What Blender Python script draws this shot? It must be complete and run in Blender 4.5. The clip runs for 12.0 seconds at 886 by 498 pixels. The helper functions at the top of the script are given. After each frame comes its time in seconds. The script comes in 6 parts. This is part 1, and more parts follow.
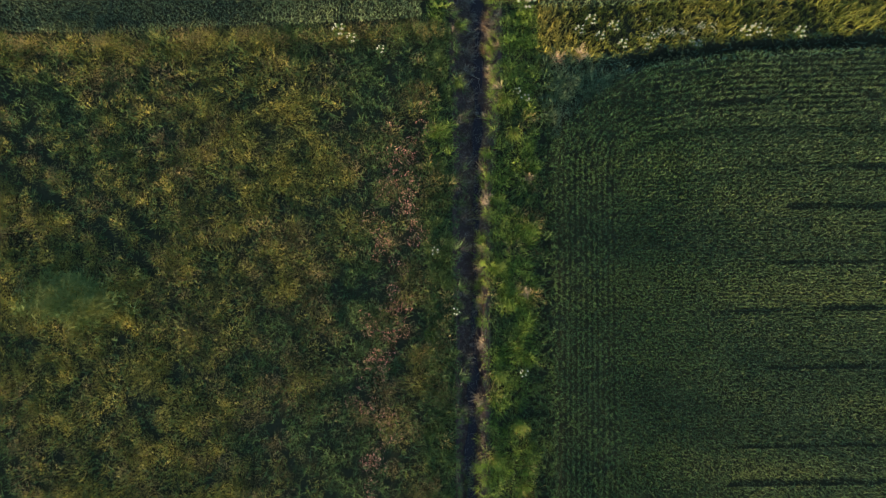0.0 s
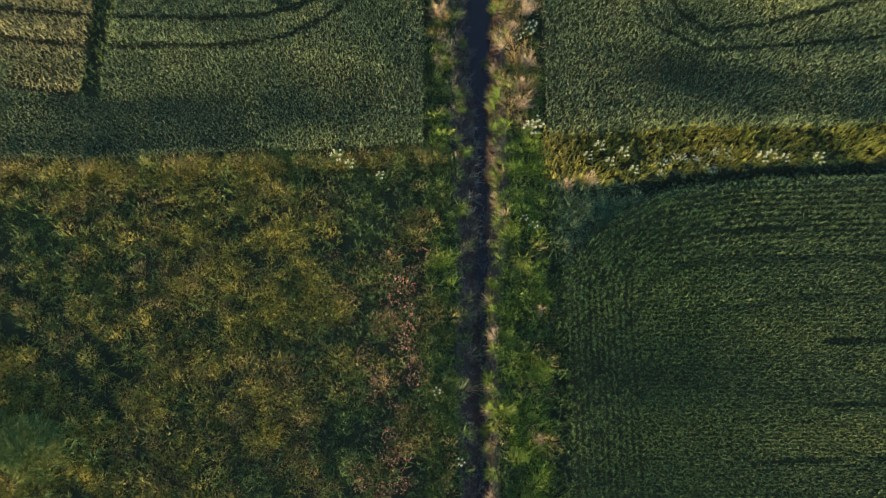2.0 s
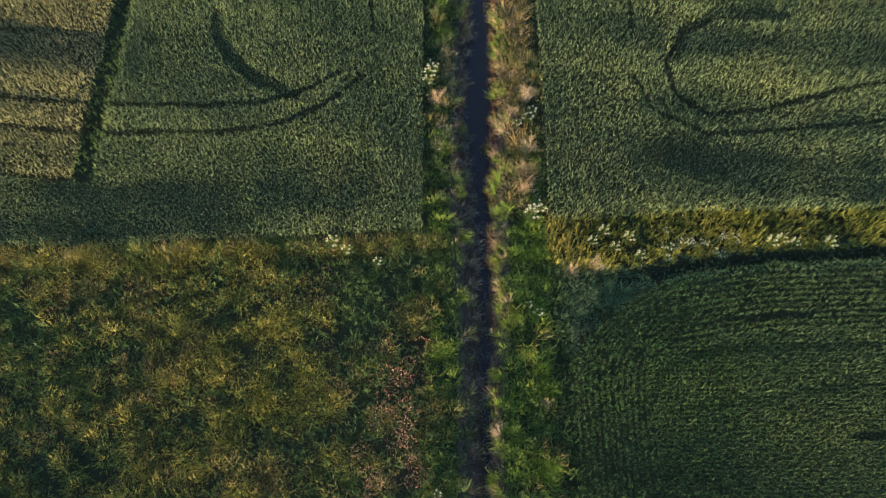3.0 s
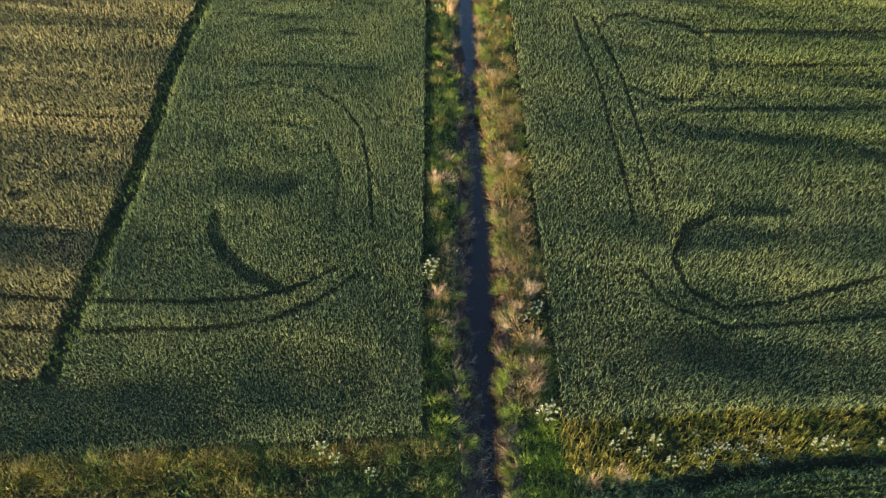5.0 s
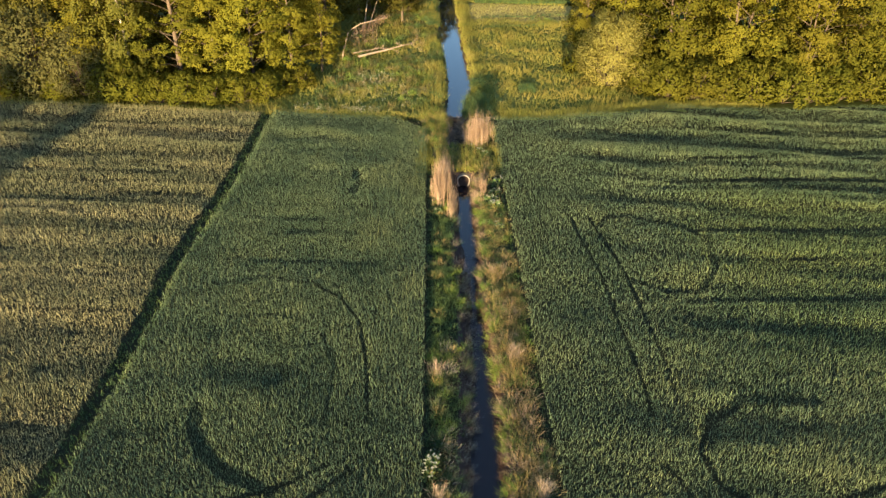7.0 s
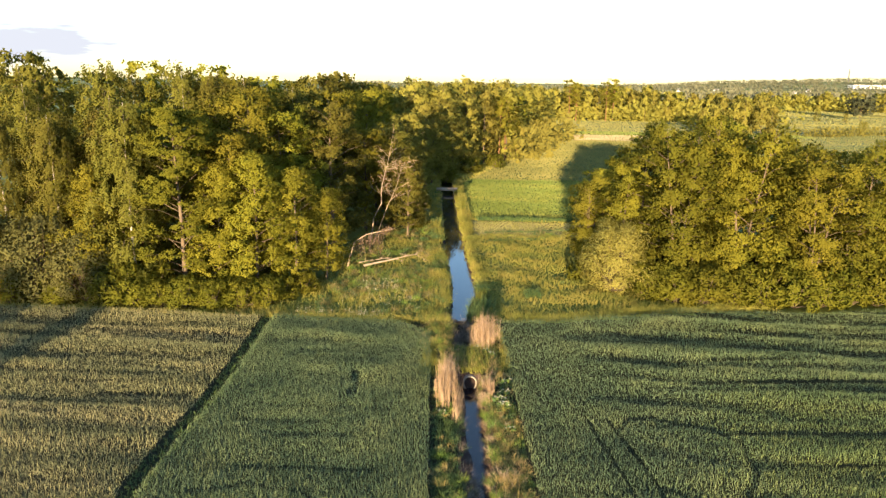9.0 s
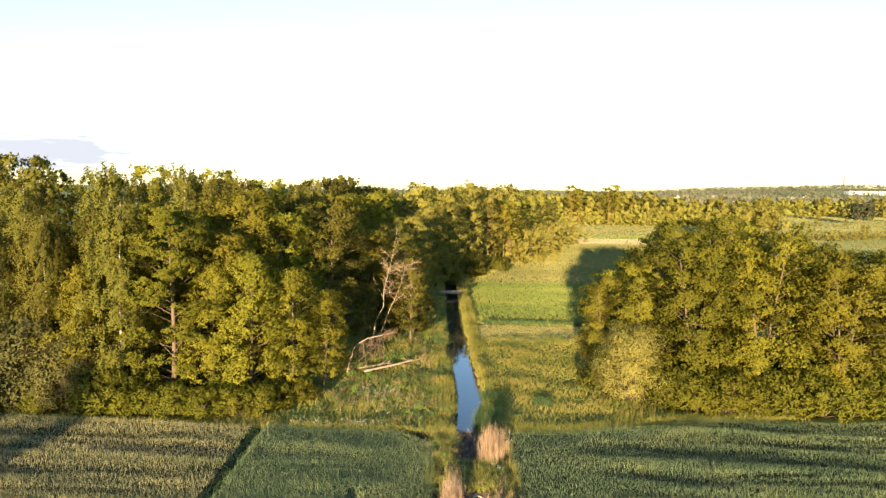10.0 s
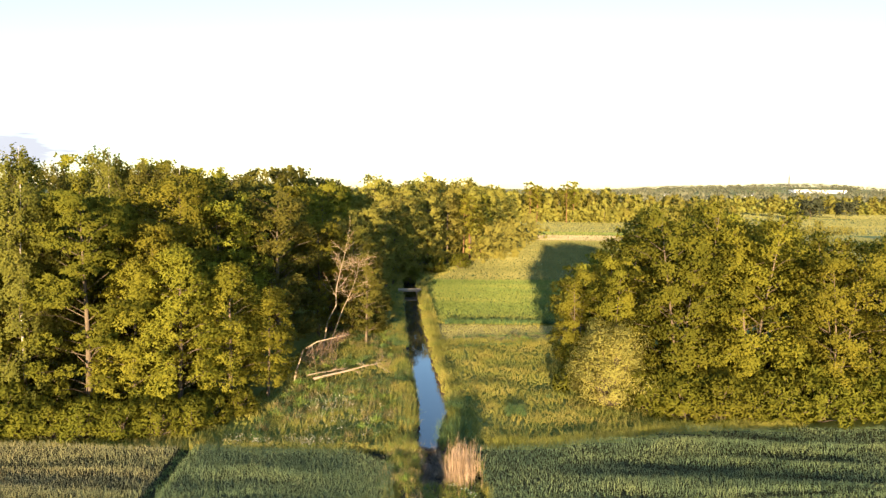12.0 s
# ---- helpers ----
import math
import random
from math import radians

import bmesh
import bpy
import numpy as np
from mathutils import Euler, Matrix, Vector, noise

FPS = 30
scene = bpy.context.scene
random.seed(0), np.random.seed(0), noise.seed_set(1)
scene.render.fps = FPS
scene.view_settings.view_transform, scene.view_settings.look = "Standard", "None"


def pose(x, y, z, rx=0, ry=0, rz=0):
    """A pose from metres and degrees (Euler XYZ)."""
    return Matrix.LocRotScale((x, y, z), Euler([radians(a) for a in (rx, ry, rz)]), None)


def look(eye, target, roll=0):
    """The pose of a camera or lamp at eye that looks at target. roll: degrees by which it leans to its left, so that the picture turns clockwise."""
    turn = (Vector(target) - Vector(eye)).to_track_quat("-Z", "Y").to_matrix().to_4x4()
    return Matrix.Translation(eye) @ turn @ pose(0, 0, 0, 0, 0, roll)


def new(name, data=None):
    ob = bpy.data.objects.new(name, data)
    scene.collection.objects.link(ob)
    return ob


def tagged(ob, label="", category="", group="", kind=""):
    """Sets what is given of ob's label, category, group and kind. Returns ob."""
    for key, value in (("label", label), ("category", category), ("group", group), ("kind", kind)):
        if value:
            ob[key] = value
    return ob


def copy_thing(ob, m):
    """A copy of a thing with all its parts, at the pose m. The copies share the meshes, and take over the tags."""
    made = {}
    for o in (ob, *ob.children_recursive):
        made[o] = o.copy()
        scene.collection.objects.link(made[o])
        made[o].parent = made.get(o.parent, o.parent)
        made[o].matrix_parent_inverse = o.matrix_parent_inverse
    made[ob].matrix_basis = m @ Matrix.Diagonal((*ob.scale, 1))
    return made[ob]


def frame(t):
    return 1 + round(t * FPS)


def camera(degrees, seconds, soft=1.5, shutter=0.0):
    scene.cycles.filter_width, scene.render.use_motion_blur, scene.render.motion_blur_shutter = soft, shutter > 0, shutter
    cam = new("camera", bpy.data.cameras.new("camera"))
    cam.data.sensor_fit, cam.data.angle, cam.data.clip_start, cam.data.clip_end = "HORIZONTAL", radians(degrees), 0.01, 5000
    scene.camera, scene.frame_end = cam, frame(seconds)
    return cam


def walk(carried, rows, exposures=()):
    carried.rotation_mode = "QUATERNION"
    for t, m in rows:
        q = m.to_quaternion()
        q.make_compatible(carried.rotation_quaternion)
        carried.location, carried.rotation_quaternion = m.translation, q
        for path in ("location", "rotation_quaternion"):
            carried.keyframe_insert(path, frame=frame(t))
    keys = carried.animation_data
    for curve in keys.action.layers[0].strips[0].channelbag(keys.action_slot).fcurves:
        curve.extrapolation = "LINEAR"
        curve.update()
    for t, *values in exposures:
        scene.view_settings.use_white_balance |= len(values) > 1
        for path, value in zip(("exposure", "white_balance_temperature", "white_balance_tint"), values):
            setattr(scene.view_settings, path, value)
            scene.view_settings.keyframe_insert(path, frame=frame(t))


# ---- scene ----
cam = camera(65.5, 12.0, soft=1.35)
PATH = [
    (0, (-0.149, -1.573, 32.545), (-0.094, -1.51, 30.547), 45.8),
    (0.5, (-0.08, -1.666, 31.834), (-0.036, -1.521, 29.84), 21.8),
    (1, (-0.105, -1.499, 31.188), (-0.07, -1.265, 29.202), 13.4),
    (1.5, (-0.09, -1.487, 30.492), (-0.064, -1.143, 28.522), 9.0),
    (2, (-0.117, -1.415, 29.785), (-0.101, -0.961, 27.837), 6.9),
    (2.5, (-0.092, -1.285, 29.148), (-0.087, -0.722, 27.229), 5.2),
    (3, (-0.115, -1.151, 28.486), (-0.12, -0.449, 26.613), 4.3),
    (5, (-0.127, -0.976, 25.846), (-0.18, 0.279, 24.29), 2.1),
    (5.5, (-0.048, -0.984, 25.197), (-0.117, 0.395, 23.751), 1.7),
    (6, (-0.048, -1.0, 24.54), (-0.127, 0.494, 23.212), 1.5),
    (6.5, (-0.113, -1.008, 23.893), (-0.198, 0.59, 22.693), 1.4),
    (7, (-0.093, -0.945, 23.257), (-0.188, 0.743, 22.188), 1.2),
    (9, (-0.208, 0.694, 20.568), (-0.342, 2.633, 20.092), 0.9),
    (9.5, (-0.33, 1.857, 20.073), (-0.475, 3.826, 19.756), 0.9),
    (10, (-0.434, 3.314, 19.911), (-0.587, 5.3, 19.733), 0.8),
    (10.5, (-0.541, 5.1, 19.929), (-0.696, 7.086, 19.749), 0.7),
    (11, (-0.768, 6.851, 19.697), (-0.923, 8.837, 19.519), 0.7),
    (11.5, (-0.956, 8.624, 19.198), (-1.073, 10.612, 19.019), 0.8),
    (12, (-1.151, 10.53, 18.572), (-1.179, 12.522, 18.393), 0.8),
]
EXPOSURES = [(0.0, 2.18, 6500, 5), (3.0, 2.3, 6500, 6), (5.5, 2.2, 6500, 7), (7.0, 2.12, 6500, 10), (9.0, 2.2, 6500, 11), (12.0, 2.19, 6500, 11)]
walk(cam, [(t, look(eye, target, roll)) for t, eye, target, roll in PATH], EXPOSURES)

# ---- sky and sun: a low evening sun behind the camera ----
SUN_AZ, SUN_EL = 184.6, 5.7
world = bpy.data.worlds.new("evening_sky")
scene.world = world
world.use_nodes = True
wn, wl = world.node_tree.nodes, world.node_tree.links
sky = wn.new("ShaderNodeTexSky")
sky.sky_type = "NISHITA"
sky.sun_disc = False
sky.sun_elevation, sky.sun_rotation = radians(SUN_EL), radians(SUN_AZ)
sky.air_density, sky.dust_density, sky.ozone_density = 1.0, 0.3, 3.0
haze = wn.new("ShaderNodeHueSaturation")
haze.inputs["Saturation"].default_value = 0.88
wl.new(sky.outputs["Color"], haze.inputs["Color"])
wl.new(haze.outputs["Color"], wn["Background"].inputs["Color"])
wn["Background"].inputs["Strength"].default_value = 0.15

lamp = bpy.data.lights.new("sun", "SUN")
lamp.energy, lamp.angle, lamp.color = 5.0, radians(0.6), (1.0, 0.74, 0.42)
sun = new("sun", lamp)
to_sun = Vector((math.sin(radians(SUN_AZ)) * math.cos(radians(SUN_EL)), math.cos(radians(SUN_AZ)) * math.cos(radians(SUN_EL)), math.sin(radians(SUN_EL))))
sun.matrix_world = look(to_sun * 200, (0, 0, 0))

cloud_mat = bpy.data.materials.new("thin_cloud")
cloud_mat.use_nodes = True
cn, cl = cloud_mat.node_tree.nodes, cloud_mat.node_tree.links
cn.clear()
where, puff, fade = cn.new("ShaderNodeTexCoord"), cn.new("ShaderNodeTexNoise"), cn.new("ShaderNodeTexGradient")
spot, centre, mask = cn.new("ShaderNodeVectorMath"), cn.new("ShaderNodeMapping"), cn.new("ShaderNodeMapRange")
glow, clear, both, out = cn.new("ShaderNodeEmission"), cn.new("ShaderNodeBsdfTransparent"), cn.new("ShaderNodeMixShader"), cn.new("ShaderNodeOutputMaterial")
fade.gradient_type = "SPHERICAL"
centre.inputs["Location"].default_value, centre.inputs["Scale"].default_value = (-1.0, 0.0, -1.0), (2.0, 0.0, 2.0)
puff.inputs["Scale"].default_value, puff.inputs["Detail"].default_value = 5.0, 5.0
spot.operation = "MULTIPLY"
spot.inputs[1].default_value = (1.0, 1.0, 2.2)
cl.new(where.outputs["Generated"], centre.inputs["Vector"])
cl.new(centre.outputs[0], fade.inputs["Vector"])
cl.new(where.outputs["Generated"], spot.inputs[0])
cl.new(spot.outputs[0], puff.inputs["Vector"])
soft_edge = cn.new("ShaderNodeMath")
soft_edge.operation = "MULTIPLY"
cl.new(fade.outputs["Fac"], soft_edge.inputs[0])
cl.new(puff.outputs["Fac"], soft_edge.inputs[1])
mask.inputs["From Min"].default_value, mask.inputs["From Max"].default_value = 0.08, 0.3
cl.new(soft_edge.outputs[0], mask.inputs["Value"])
glow.inputs["Color"].default_value, glow.inputs["Strength"].default_value = (0.18, 0.188, 0.208, 1), 1.0
cl.new(mask.outputs[0], both.inputs[0])
cl.new(clear.outputs[0], both.inputs[1])
cl.new(glow.outputs[0], both.inputs[2])
cl.new(both.outputs[0], out.inputs["Surface"])
sheet = bpy.data.meshes.new("cloud_bank")
sheet.from_pydata([(-2900, 3000, 10), (-1550, 3450, 10), (-1550, 3450, 330), (-2900, 3000, 330)], [], [(0, 1, 2, 3)])
sheet.materials.append(cloud_mat)
tagged(new("backdrop", sheet), "thin bluish evening cloud low over the wood", "cloud", kind="structure")

rng = np.random.default_rng(7)


# ---- materials ----
def shader(name, rough=0.7, spec=0.3):
    m = bpy.data.materials.new(name)
    m.use_nodes = True
    b = m.node_tree.nodes["Principled BSDF"]
    b.inputs["Roughness"].default_value = rough
    b.inputs["Specular IOR Level"].default_value = spec
    return m, m.node_tree.nodes, m.node_tree.links, b


def ramp(nodes, stops):
    r = nodes.new("ShaderNodeValToRGB")
    while len(r.color_ramp.elements) < len(stops):
        r.color_ramp.elements.new(0.5)
    for e, (p, c) in zip(r.color_ramp.elements, stops):
        e.position, e.color = p, (*c, 1)
    return r


def noise_at(nodes, links, scale, detail=3.0, stretch=None):
    geo = nodes.new("ShaderNodeNewGeometry")
    n = nodes.new("ShaderNodeTexNoise")
    n.inputs["Scale"].default_value, n.inputs["Detail"].default_value = scale, detail
    if stretch:
        v = nodes.new("ShaderNodeVectorMath")
        v.operation = "MULTIPLY"
        v.inputs[1].default_value = stretch
        links.new(geo.outputs["Position"], v.inputs[0])
        links.new(v.outputs[0], n.inputs["Vector"])
    else:
        links.new(geo.outputs["Position"], n.inputs["Vector"])
    return n


def leaf_mat(name, stops, scale=0.25, island=0.55, glow=0.25, rough=0.6, spec=0.25, stretch=None, per_object=0.0):
    """Foliage: colour from each leaf's own random value, from patches in the plant cover and from the plant itself."""
    m, nodes, links, b = shader(name, rough, spec)
    geo = nodes.new("ShaderNodeNewGeometry")
    n = noise_at(nodes, links, scale, 4.0, stretch)
    spread = nodes.new("ShaderNodeMapRange")
    spread.inputs["From Min"].default_value, spread.inputs["From Max"].default_value = 0.3, 0.7
    links.new(n.outputs["Fac"], spread.inputs["Value"])
    mix = nodes.new("ShaderNodeMix")
    mix.inputs["Factor"].default_value = island
    links.new(spread.outputs[0], mix.inputs["A"])
    links.new(geo.outputs["Random Per Island"], mix.inputs["B"])
    r = ramp(nodes, stops)
    links.new(mix.outputs["Result"], r.inputs["Fac"])
    out = r.outputs["Color"]
    if per_object:
        info = nodes.new("ShaderNodeObjectInfo")
        hsv = nodes.new("ShaderNodeHueSaturation")
        for key, lo, hi in (("Hue", 0.5, 0.5 + 0.024 * per_object), ("Value", 1 - 0.18 * per_object, 1 + 0.18 * per_object)):
            mr = nodes.new("ShaderNodeMapRange")
            mr.inputs["To Min"].default_value, mr.inputs["To Max"].default_value = lo, hi
            links.new(info.outputs["Random"], mr.inputs["Value"])
            links.new(mr.outputs[0], hsv.inputs[key])
        links.new(out, hsv.inputs["Color"])
        out = hsv.outputs["Color"]
    links.new(out, b.inputs["Base Color"])
    if glow:
        tr = nodes.new("ShaderNodeBsdfTranslucent")
        ms = nodes.new("ShaderNodeMixShader")
        ms.inputs[0].default_value = glow
        links.new(out, tr.inputs["Color"])
        links.new(b.outputs[0], ms.inputs[1])
        links.new(tr.outputs[0], ms.inputs[2])
        links.new(ms.outputs[0], nodes["Material Output"].inputs["Surface"])
    return m


def earth_mat(name, stops, scale=0.4, fine=9.0, bump=0.5, rough=0.95, spec=0.1, stretch=None):
    """Soil, bark, concrete: broad stains, fine grain and relief."""
    m, nodes, links, b = shader(name, rough, spec)
    n1, n2 = noise_at(nodes, links, scale, 5.0, stretch), noise_at(nodes, links, fine, 4.0, stretch)
    mix = nodes.new("ShaderNodeMix")
    mix.inputs["Factor"].default_value = 0.45
    links.new(n1.outputs["Fac"], mix.inputs["A"])
    links.new(n2.outputs["Fac"], mix.inputs["B"])
    r = ramp(nodes, stops)
    links.new(mix.outputs["Result"], r.inputs["Fac"])
    links.new(r.outputs["Color"], b.inputs["Base Color"])
    bp = nodes.new("ShaderNodeBump")
    bp.inputs["Strength"].default_value, bp.inputs["Distance"].default_value = bump, 0.05
    links.new(n2.outputs["Fac"], bp.inputs["Height"])
    links.new(bp.outputs[0], b.inputs["Normal"])
    return m


def water_mat(name, deep, rough):
    m, nodes, links, b = shader(name, rough, 0.5)
    b.inputs["Base Color"].default_value = (*deep, 1)
    b.inputs["IOR"].default_value = 1.33
    n = noise_at(nodes, links, 1.6, 3.0)
    bp = nodes.new("ShaderNodeBump")
    bp.inputs["Strength"].default_value, bp.inputs["Distance"].default_value = 0.06, 0.05
    links.new(n.outputs["Fac"], bp.inputs["Height"])
    links.new(bp.outputs[0], b.inputs["Normal"])
    return m


M_SOIL = earth_mat("mossy_soil", [(0.3, (0.014, 0.015, 0.008)), (0.7, (0.036, 0.036, 0.018))])
M_MUD = earth_mat("ditch_mud", [(0.3, (0.0216, 0.0147, 0.0138)), (0.7, (0.09, 0.062, 0.052))], 0.8, 12.0)
M_MEADOW = earth_mat("rough_meadow", [(0.3, (0.09, 0.115, 0.025)), (0.5, (0.14, 0.16, 0.035)), (0.7, (0.2, 0.19, 0.06))], 0.12, 2.5)
M_GREENFIELD = earth_mat("young_grain", [(0.3, (0.06, 0.09, 0.025)), (0.7, (0.11, 0.14, 0.035))], 0.08, 1.2, stretch=(0.25, 1.0, 1.0))
M_PALE = earth_mat("dry_grass_strip", [(0.3, (0.175, 0.158, 0.06)), (0.7, (0.28, 0.245, 0.102))], 0.05, 0.8)
M_FARLAND = earth_mat("far_fields", [(0.3, (0.06, 0.09, 0.03)), (0.45, (0.13, 0.17, 0.05)), (0.55, (0.2, 0.2, 0.08)), (0.7, (0.09, 0.12, 0.04))], 0.008, 0.08, stretch=(0.35, 1.0, 1.0))
M_WATER = water_mat("ditch_water", (0.02, 0.015, 0.016), 0.08)
M_CANAL = water_mat("canal_water", (0.012, 0.016, 0.02), 0.03)
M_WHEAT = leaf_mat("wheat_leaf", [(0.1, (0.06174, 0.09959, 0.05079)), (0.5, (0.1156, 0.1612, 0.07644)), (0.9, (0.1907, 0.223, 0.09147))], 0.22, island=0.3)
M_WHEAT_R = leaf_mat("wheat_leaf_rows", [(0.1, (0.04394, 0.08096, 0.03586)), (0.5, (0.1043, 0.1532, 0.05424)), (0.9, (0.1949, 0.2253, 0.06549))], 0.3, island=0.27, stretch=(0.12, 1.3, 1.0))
M_BARLEY = leaf_mat("barley_ear", [(0.1, (0.1127, 0.1342, 0.06402)), (0.5, (0.2244, 0.2177, 0.1007)), (0.9, (0.3353, 0.2973, 0.1399))], 0.3, island=0.36, stretch=(0.15, 1.2, 1.0))
M_GRASS = leaf_mat("verge_grass", [(0.1, (0.04, 0.085, 0.02)), (0.45, (0.11, 0.17, 0.03)), (0.75, (0.21, 0.22, 0.05)), (1.0, (0.36, 0.28, 0.13))], 0.9, island=0.4)
M_MEADOWGRASS = leaf_mat("meadow_grass", [(0.1, (0.1261, 0.1459, 0.0276)), (0.5, (0.214, 0.2057, 0.0385)), (0.9, (0.3049, 0.2576, 0.06059))], 0.3, island=0.22)
M_FIELDBLADE = leaf_mat("young_grain_blade", [(0.1, (0.0784, 0.12, 0.0234)), (0.5, (0.14, 0.174, 0.0342)), (0.9, (0.23, 0.227, 0.0486))], 0.1, island=0.3, stretch=(0.2, 1.0, 1.0))
M_PALEBLADE = leaf_mat("dry_grass_blade", [(0.1, (0.2281, 0.2128, 0.06426)), (0.5, (0.2751, 0.2489, 0.077)), (0.9, (0.3155, 0.2812, 0.09582))], 0.05, island=0.3)
M_STUBBLE = leaf_mat("bleached_grass", [(0.1, (0.2132, 0.1804, 0.096)), (0.5, (0.2788, 0.2337, 0.132)), (0.9, (0.3444, 0.2952, 0.176))], 0.05, island=0.3)
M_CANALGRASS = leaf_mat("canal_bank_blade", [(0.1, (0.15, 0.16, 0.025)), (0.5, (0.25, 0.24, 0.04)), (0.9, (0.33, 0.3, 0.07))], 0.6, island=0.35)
M_WISP = leaf_mat("bleached_wisp", [(0.1, (0.1, 0.095, 0.07)), (0.5, (0.19, 0.175, 0.13)), (0.9, (0.3, 0.28, 0.22))], 2.0, glow=0.1)
M_CORNER = leaf_mat("corner_grass", [(0.1, (0.045, 0.09, 0.05)), (0.5, (0.09, 0.15, 0.075)), (0.9, (0.17, 0.2, 0.09))], 0.9, island=0.3)
M_SOFT = leaf_mat("soft_grass", [(0.1, (0.0675, 0.1325, 0.08568)), (0.5, (0.135, 0.2263, 0.1284)), (0.9, (0.3238, 0.3188, 0.1428))], 0.9, island=0.3)
M_SOFT_LIGHT = leaf_mat("soft_light_grass", [(0.1, (0.07453, 0.1453, 0.06025)), (0.5, (0.1491, 0.2387, 0.08505)), (0.9, (0.3194, 0.3218, 0.09214))], 0.9, island=0.3)
M_STRAW = leaf_mat("dry_straw", [(0.1, (0.18, 0.125, 0.075)), (0.5, (0.32, 0.235, 0.15)), (0.9, (0.46, 0.36, 0.25))], 0.8, glow=0.15)
M_VERGE = leaf_mat("bank_grass", [(0.1, (0.06353, 0.1282, 0.0228)), (0.5, (0.1502, 0.2245, 0.0342)), (0.9, (0.2888, 0.3207, 0.0627))], 0.9, island=0.4)
M_GOLDGRASS = leaf_mat("golden_dry_grass", [(0.1, (0.168, 0.132, 0.042)), (0.5, (0.324, 0.24, 0.078)), (0.9, (0.504, 0.372, 0.168))], 0.8, island=0.45, glow=0.2)
M_LITTER = leaf_mat("dead_sedge", [(0.1, (0.035, 0.028, 0.024)), (0.6, (0.11, 0.085, 0.065)), (0.95, (0.26, 0.21, 0.17))], 2.0, glow=0.1)
M_BRUSH = leaf_mat("withered_brush", [(0.1, (0.07, 0.04, 0.024)), (0.5, (0.135, 0.082, 0.05)), (0.9, (0.21, 0.14, 0.09))], 1.5, glow=0.1)
M_REED = leaf_mat("dry_reed", [(0.1, (0.176, 0.116, 0.0714)), (0.5, (0.308, 0.211, 0.13)), (0.9, (0.422, 0.31, 0.206))], 0.8, glow=0.15)
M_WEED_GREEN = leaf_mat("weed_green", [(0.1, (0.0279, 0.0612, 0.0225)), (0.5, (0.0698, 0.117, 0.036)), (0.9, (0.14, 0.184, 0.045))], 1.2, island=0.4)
M_WEED_GOLD = leaf_mat("weed_gold", [(0.1, (0.05855, 0.07839, 0.01872)), (0.5, (0.1713, 0.1736, 0.03807)), (0.9, (0.3749, 0.3062, 0.05968))], 1.2, island=0.4)
M_WEED_BROWN = leaf_mat("weed_brown", [(0.1, (0.0619, 0.05642, 0.02419)), (0.5, (0.1649, 0.1327, 0.05173)), (0.9, (0.2975, 0.2209, 0.09871))], 1.2, island=0.4)
M_PINK = leaf_mat("sorrel_pink", [(0.1, (0.2365, 0.104, 0.08085)), (0.5, (0.4971, 0.231, 0.1848)), (0.9, (0.7109, 0.3696, 0.3003))], 0.6)
M_WHITE = leaf_mat("white_blossom", [(0.0, (0.36, 0.34, 0.22)), (1.0, (0.62, 0.59, 0.45))], 0.8, glow=0.1)
M_ALDER = leaf_mat("alder_leaf", [(0.1, (0.1453, 0.1367, 0.01887)), (0.5, (0.182, 0.1655, 0.02144)), (0.9, (0.2107, 0.1862, 0.02508))], 0.5, island=0.16, per_object=0.9, rough=0.8, spec=0.03, glow=0.5)
M_BIRCH = leaf_mat("birch_leaf", [(0.1, (0.1056, 0.1002, 0.02102)), (0.5, (0.13, 0.119, 0.02468)), (0.9, (0.1459, 0.1299, 0.02834))], 0.5, island=0.16, per_object=0.9, rough=0.8, spec=0.03, glow=0.5)
M_WILLOW = leaf_mat("willow_leaf", [(0.1, (0.2797, 0.263, 0.06636)), (0.5, (0.3134, 0.2904, 0.07297)), (0.9, (0.335, 0.3065, 0.07968))], 0.7, island=0.16, rough=0.8, spec=0.03, glow=0.5)
M_SALLOW = leaf_mat("sallow_leaf", [(0.1, (0.1065, 0.1064, 0.03552)), (0.5, (0.1316, 0.1296, 0.04478)), (0.9, (0.1542, 0.1486, 0.05302))], 0.7, island=0.16, rough=0.8, spec=0.03, glow=0.5)
M_OAK = leaf_mat("bright_leaf", [(0.1, (0.1009, 0.1041, 0.014)), (0.5, (0.1269, 0.1243, 0.01616)), (0.9, (0.1466, 0.136, 0.01884))], 0.5, island=0.16, per_object=0.6, rough=0.8, spec=0.03, glow=0.5)
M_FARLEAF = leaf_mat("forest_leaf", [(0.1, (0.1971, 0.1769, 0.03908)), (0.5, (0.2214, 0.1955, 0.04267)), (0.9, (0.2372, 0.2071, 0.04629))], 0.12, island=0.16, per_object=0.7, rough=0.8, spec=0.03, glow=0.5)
M_GOLDGRAIN = leaf_mat("ripening_grass", [(0.1, (0.1248, 0.1259, 0.03486)), (0.5, (0.1585, 0.1524, 0.0434)), (0.9, (0.1896, 0.1768, 0.05372))], 0.05, island=0.15, stretch=(0.2, 1.0, 1.0))
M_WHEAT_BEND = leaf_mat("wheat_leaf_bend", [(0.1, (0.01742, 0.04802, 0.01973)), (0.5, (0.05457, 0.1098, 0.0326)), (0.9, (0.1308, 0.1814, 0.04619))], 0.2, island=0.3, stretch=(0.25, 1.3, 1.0))
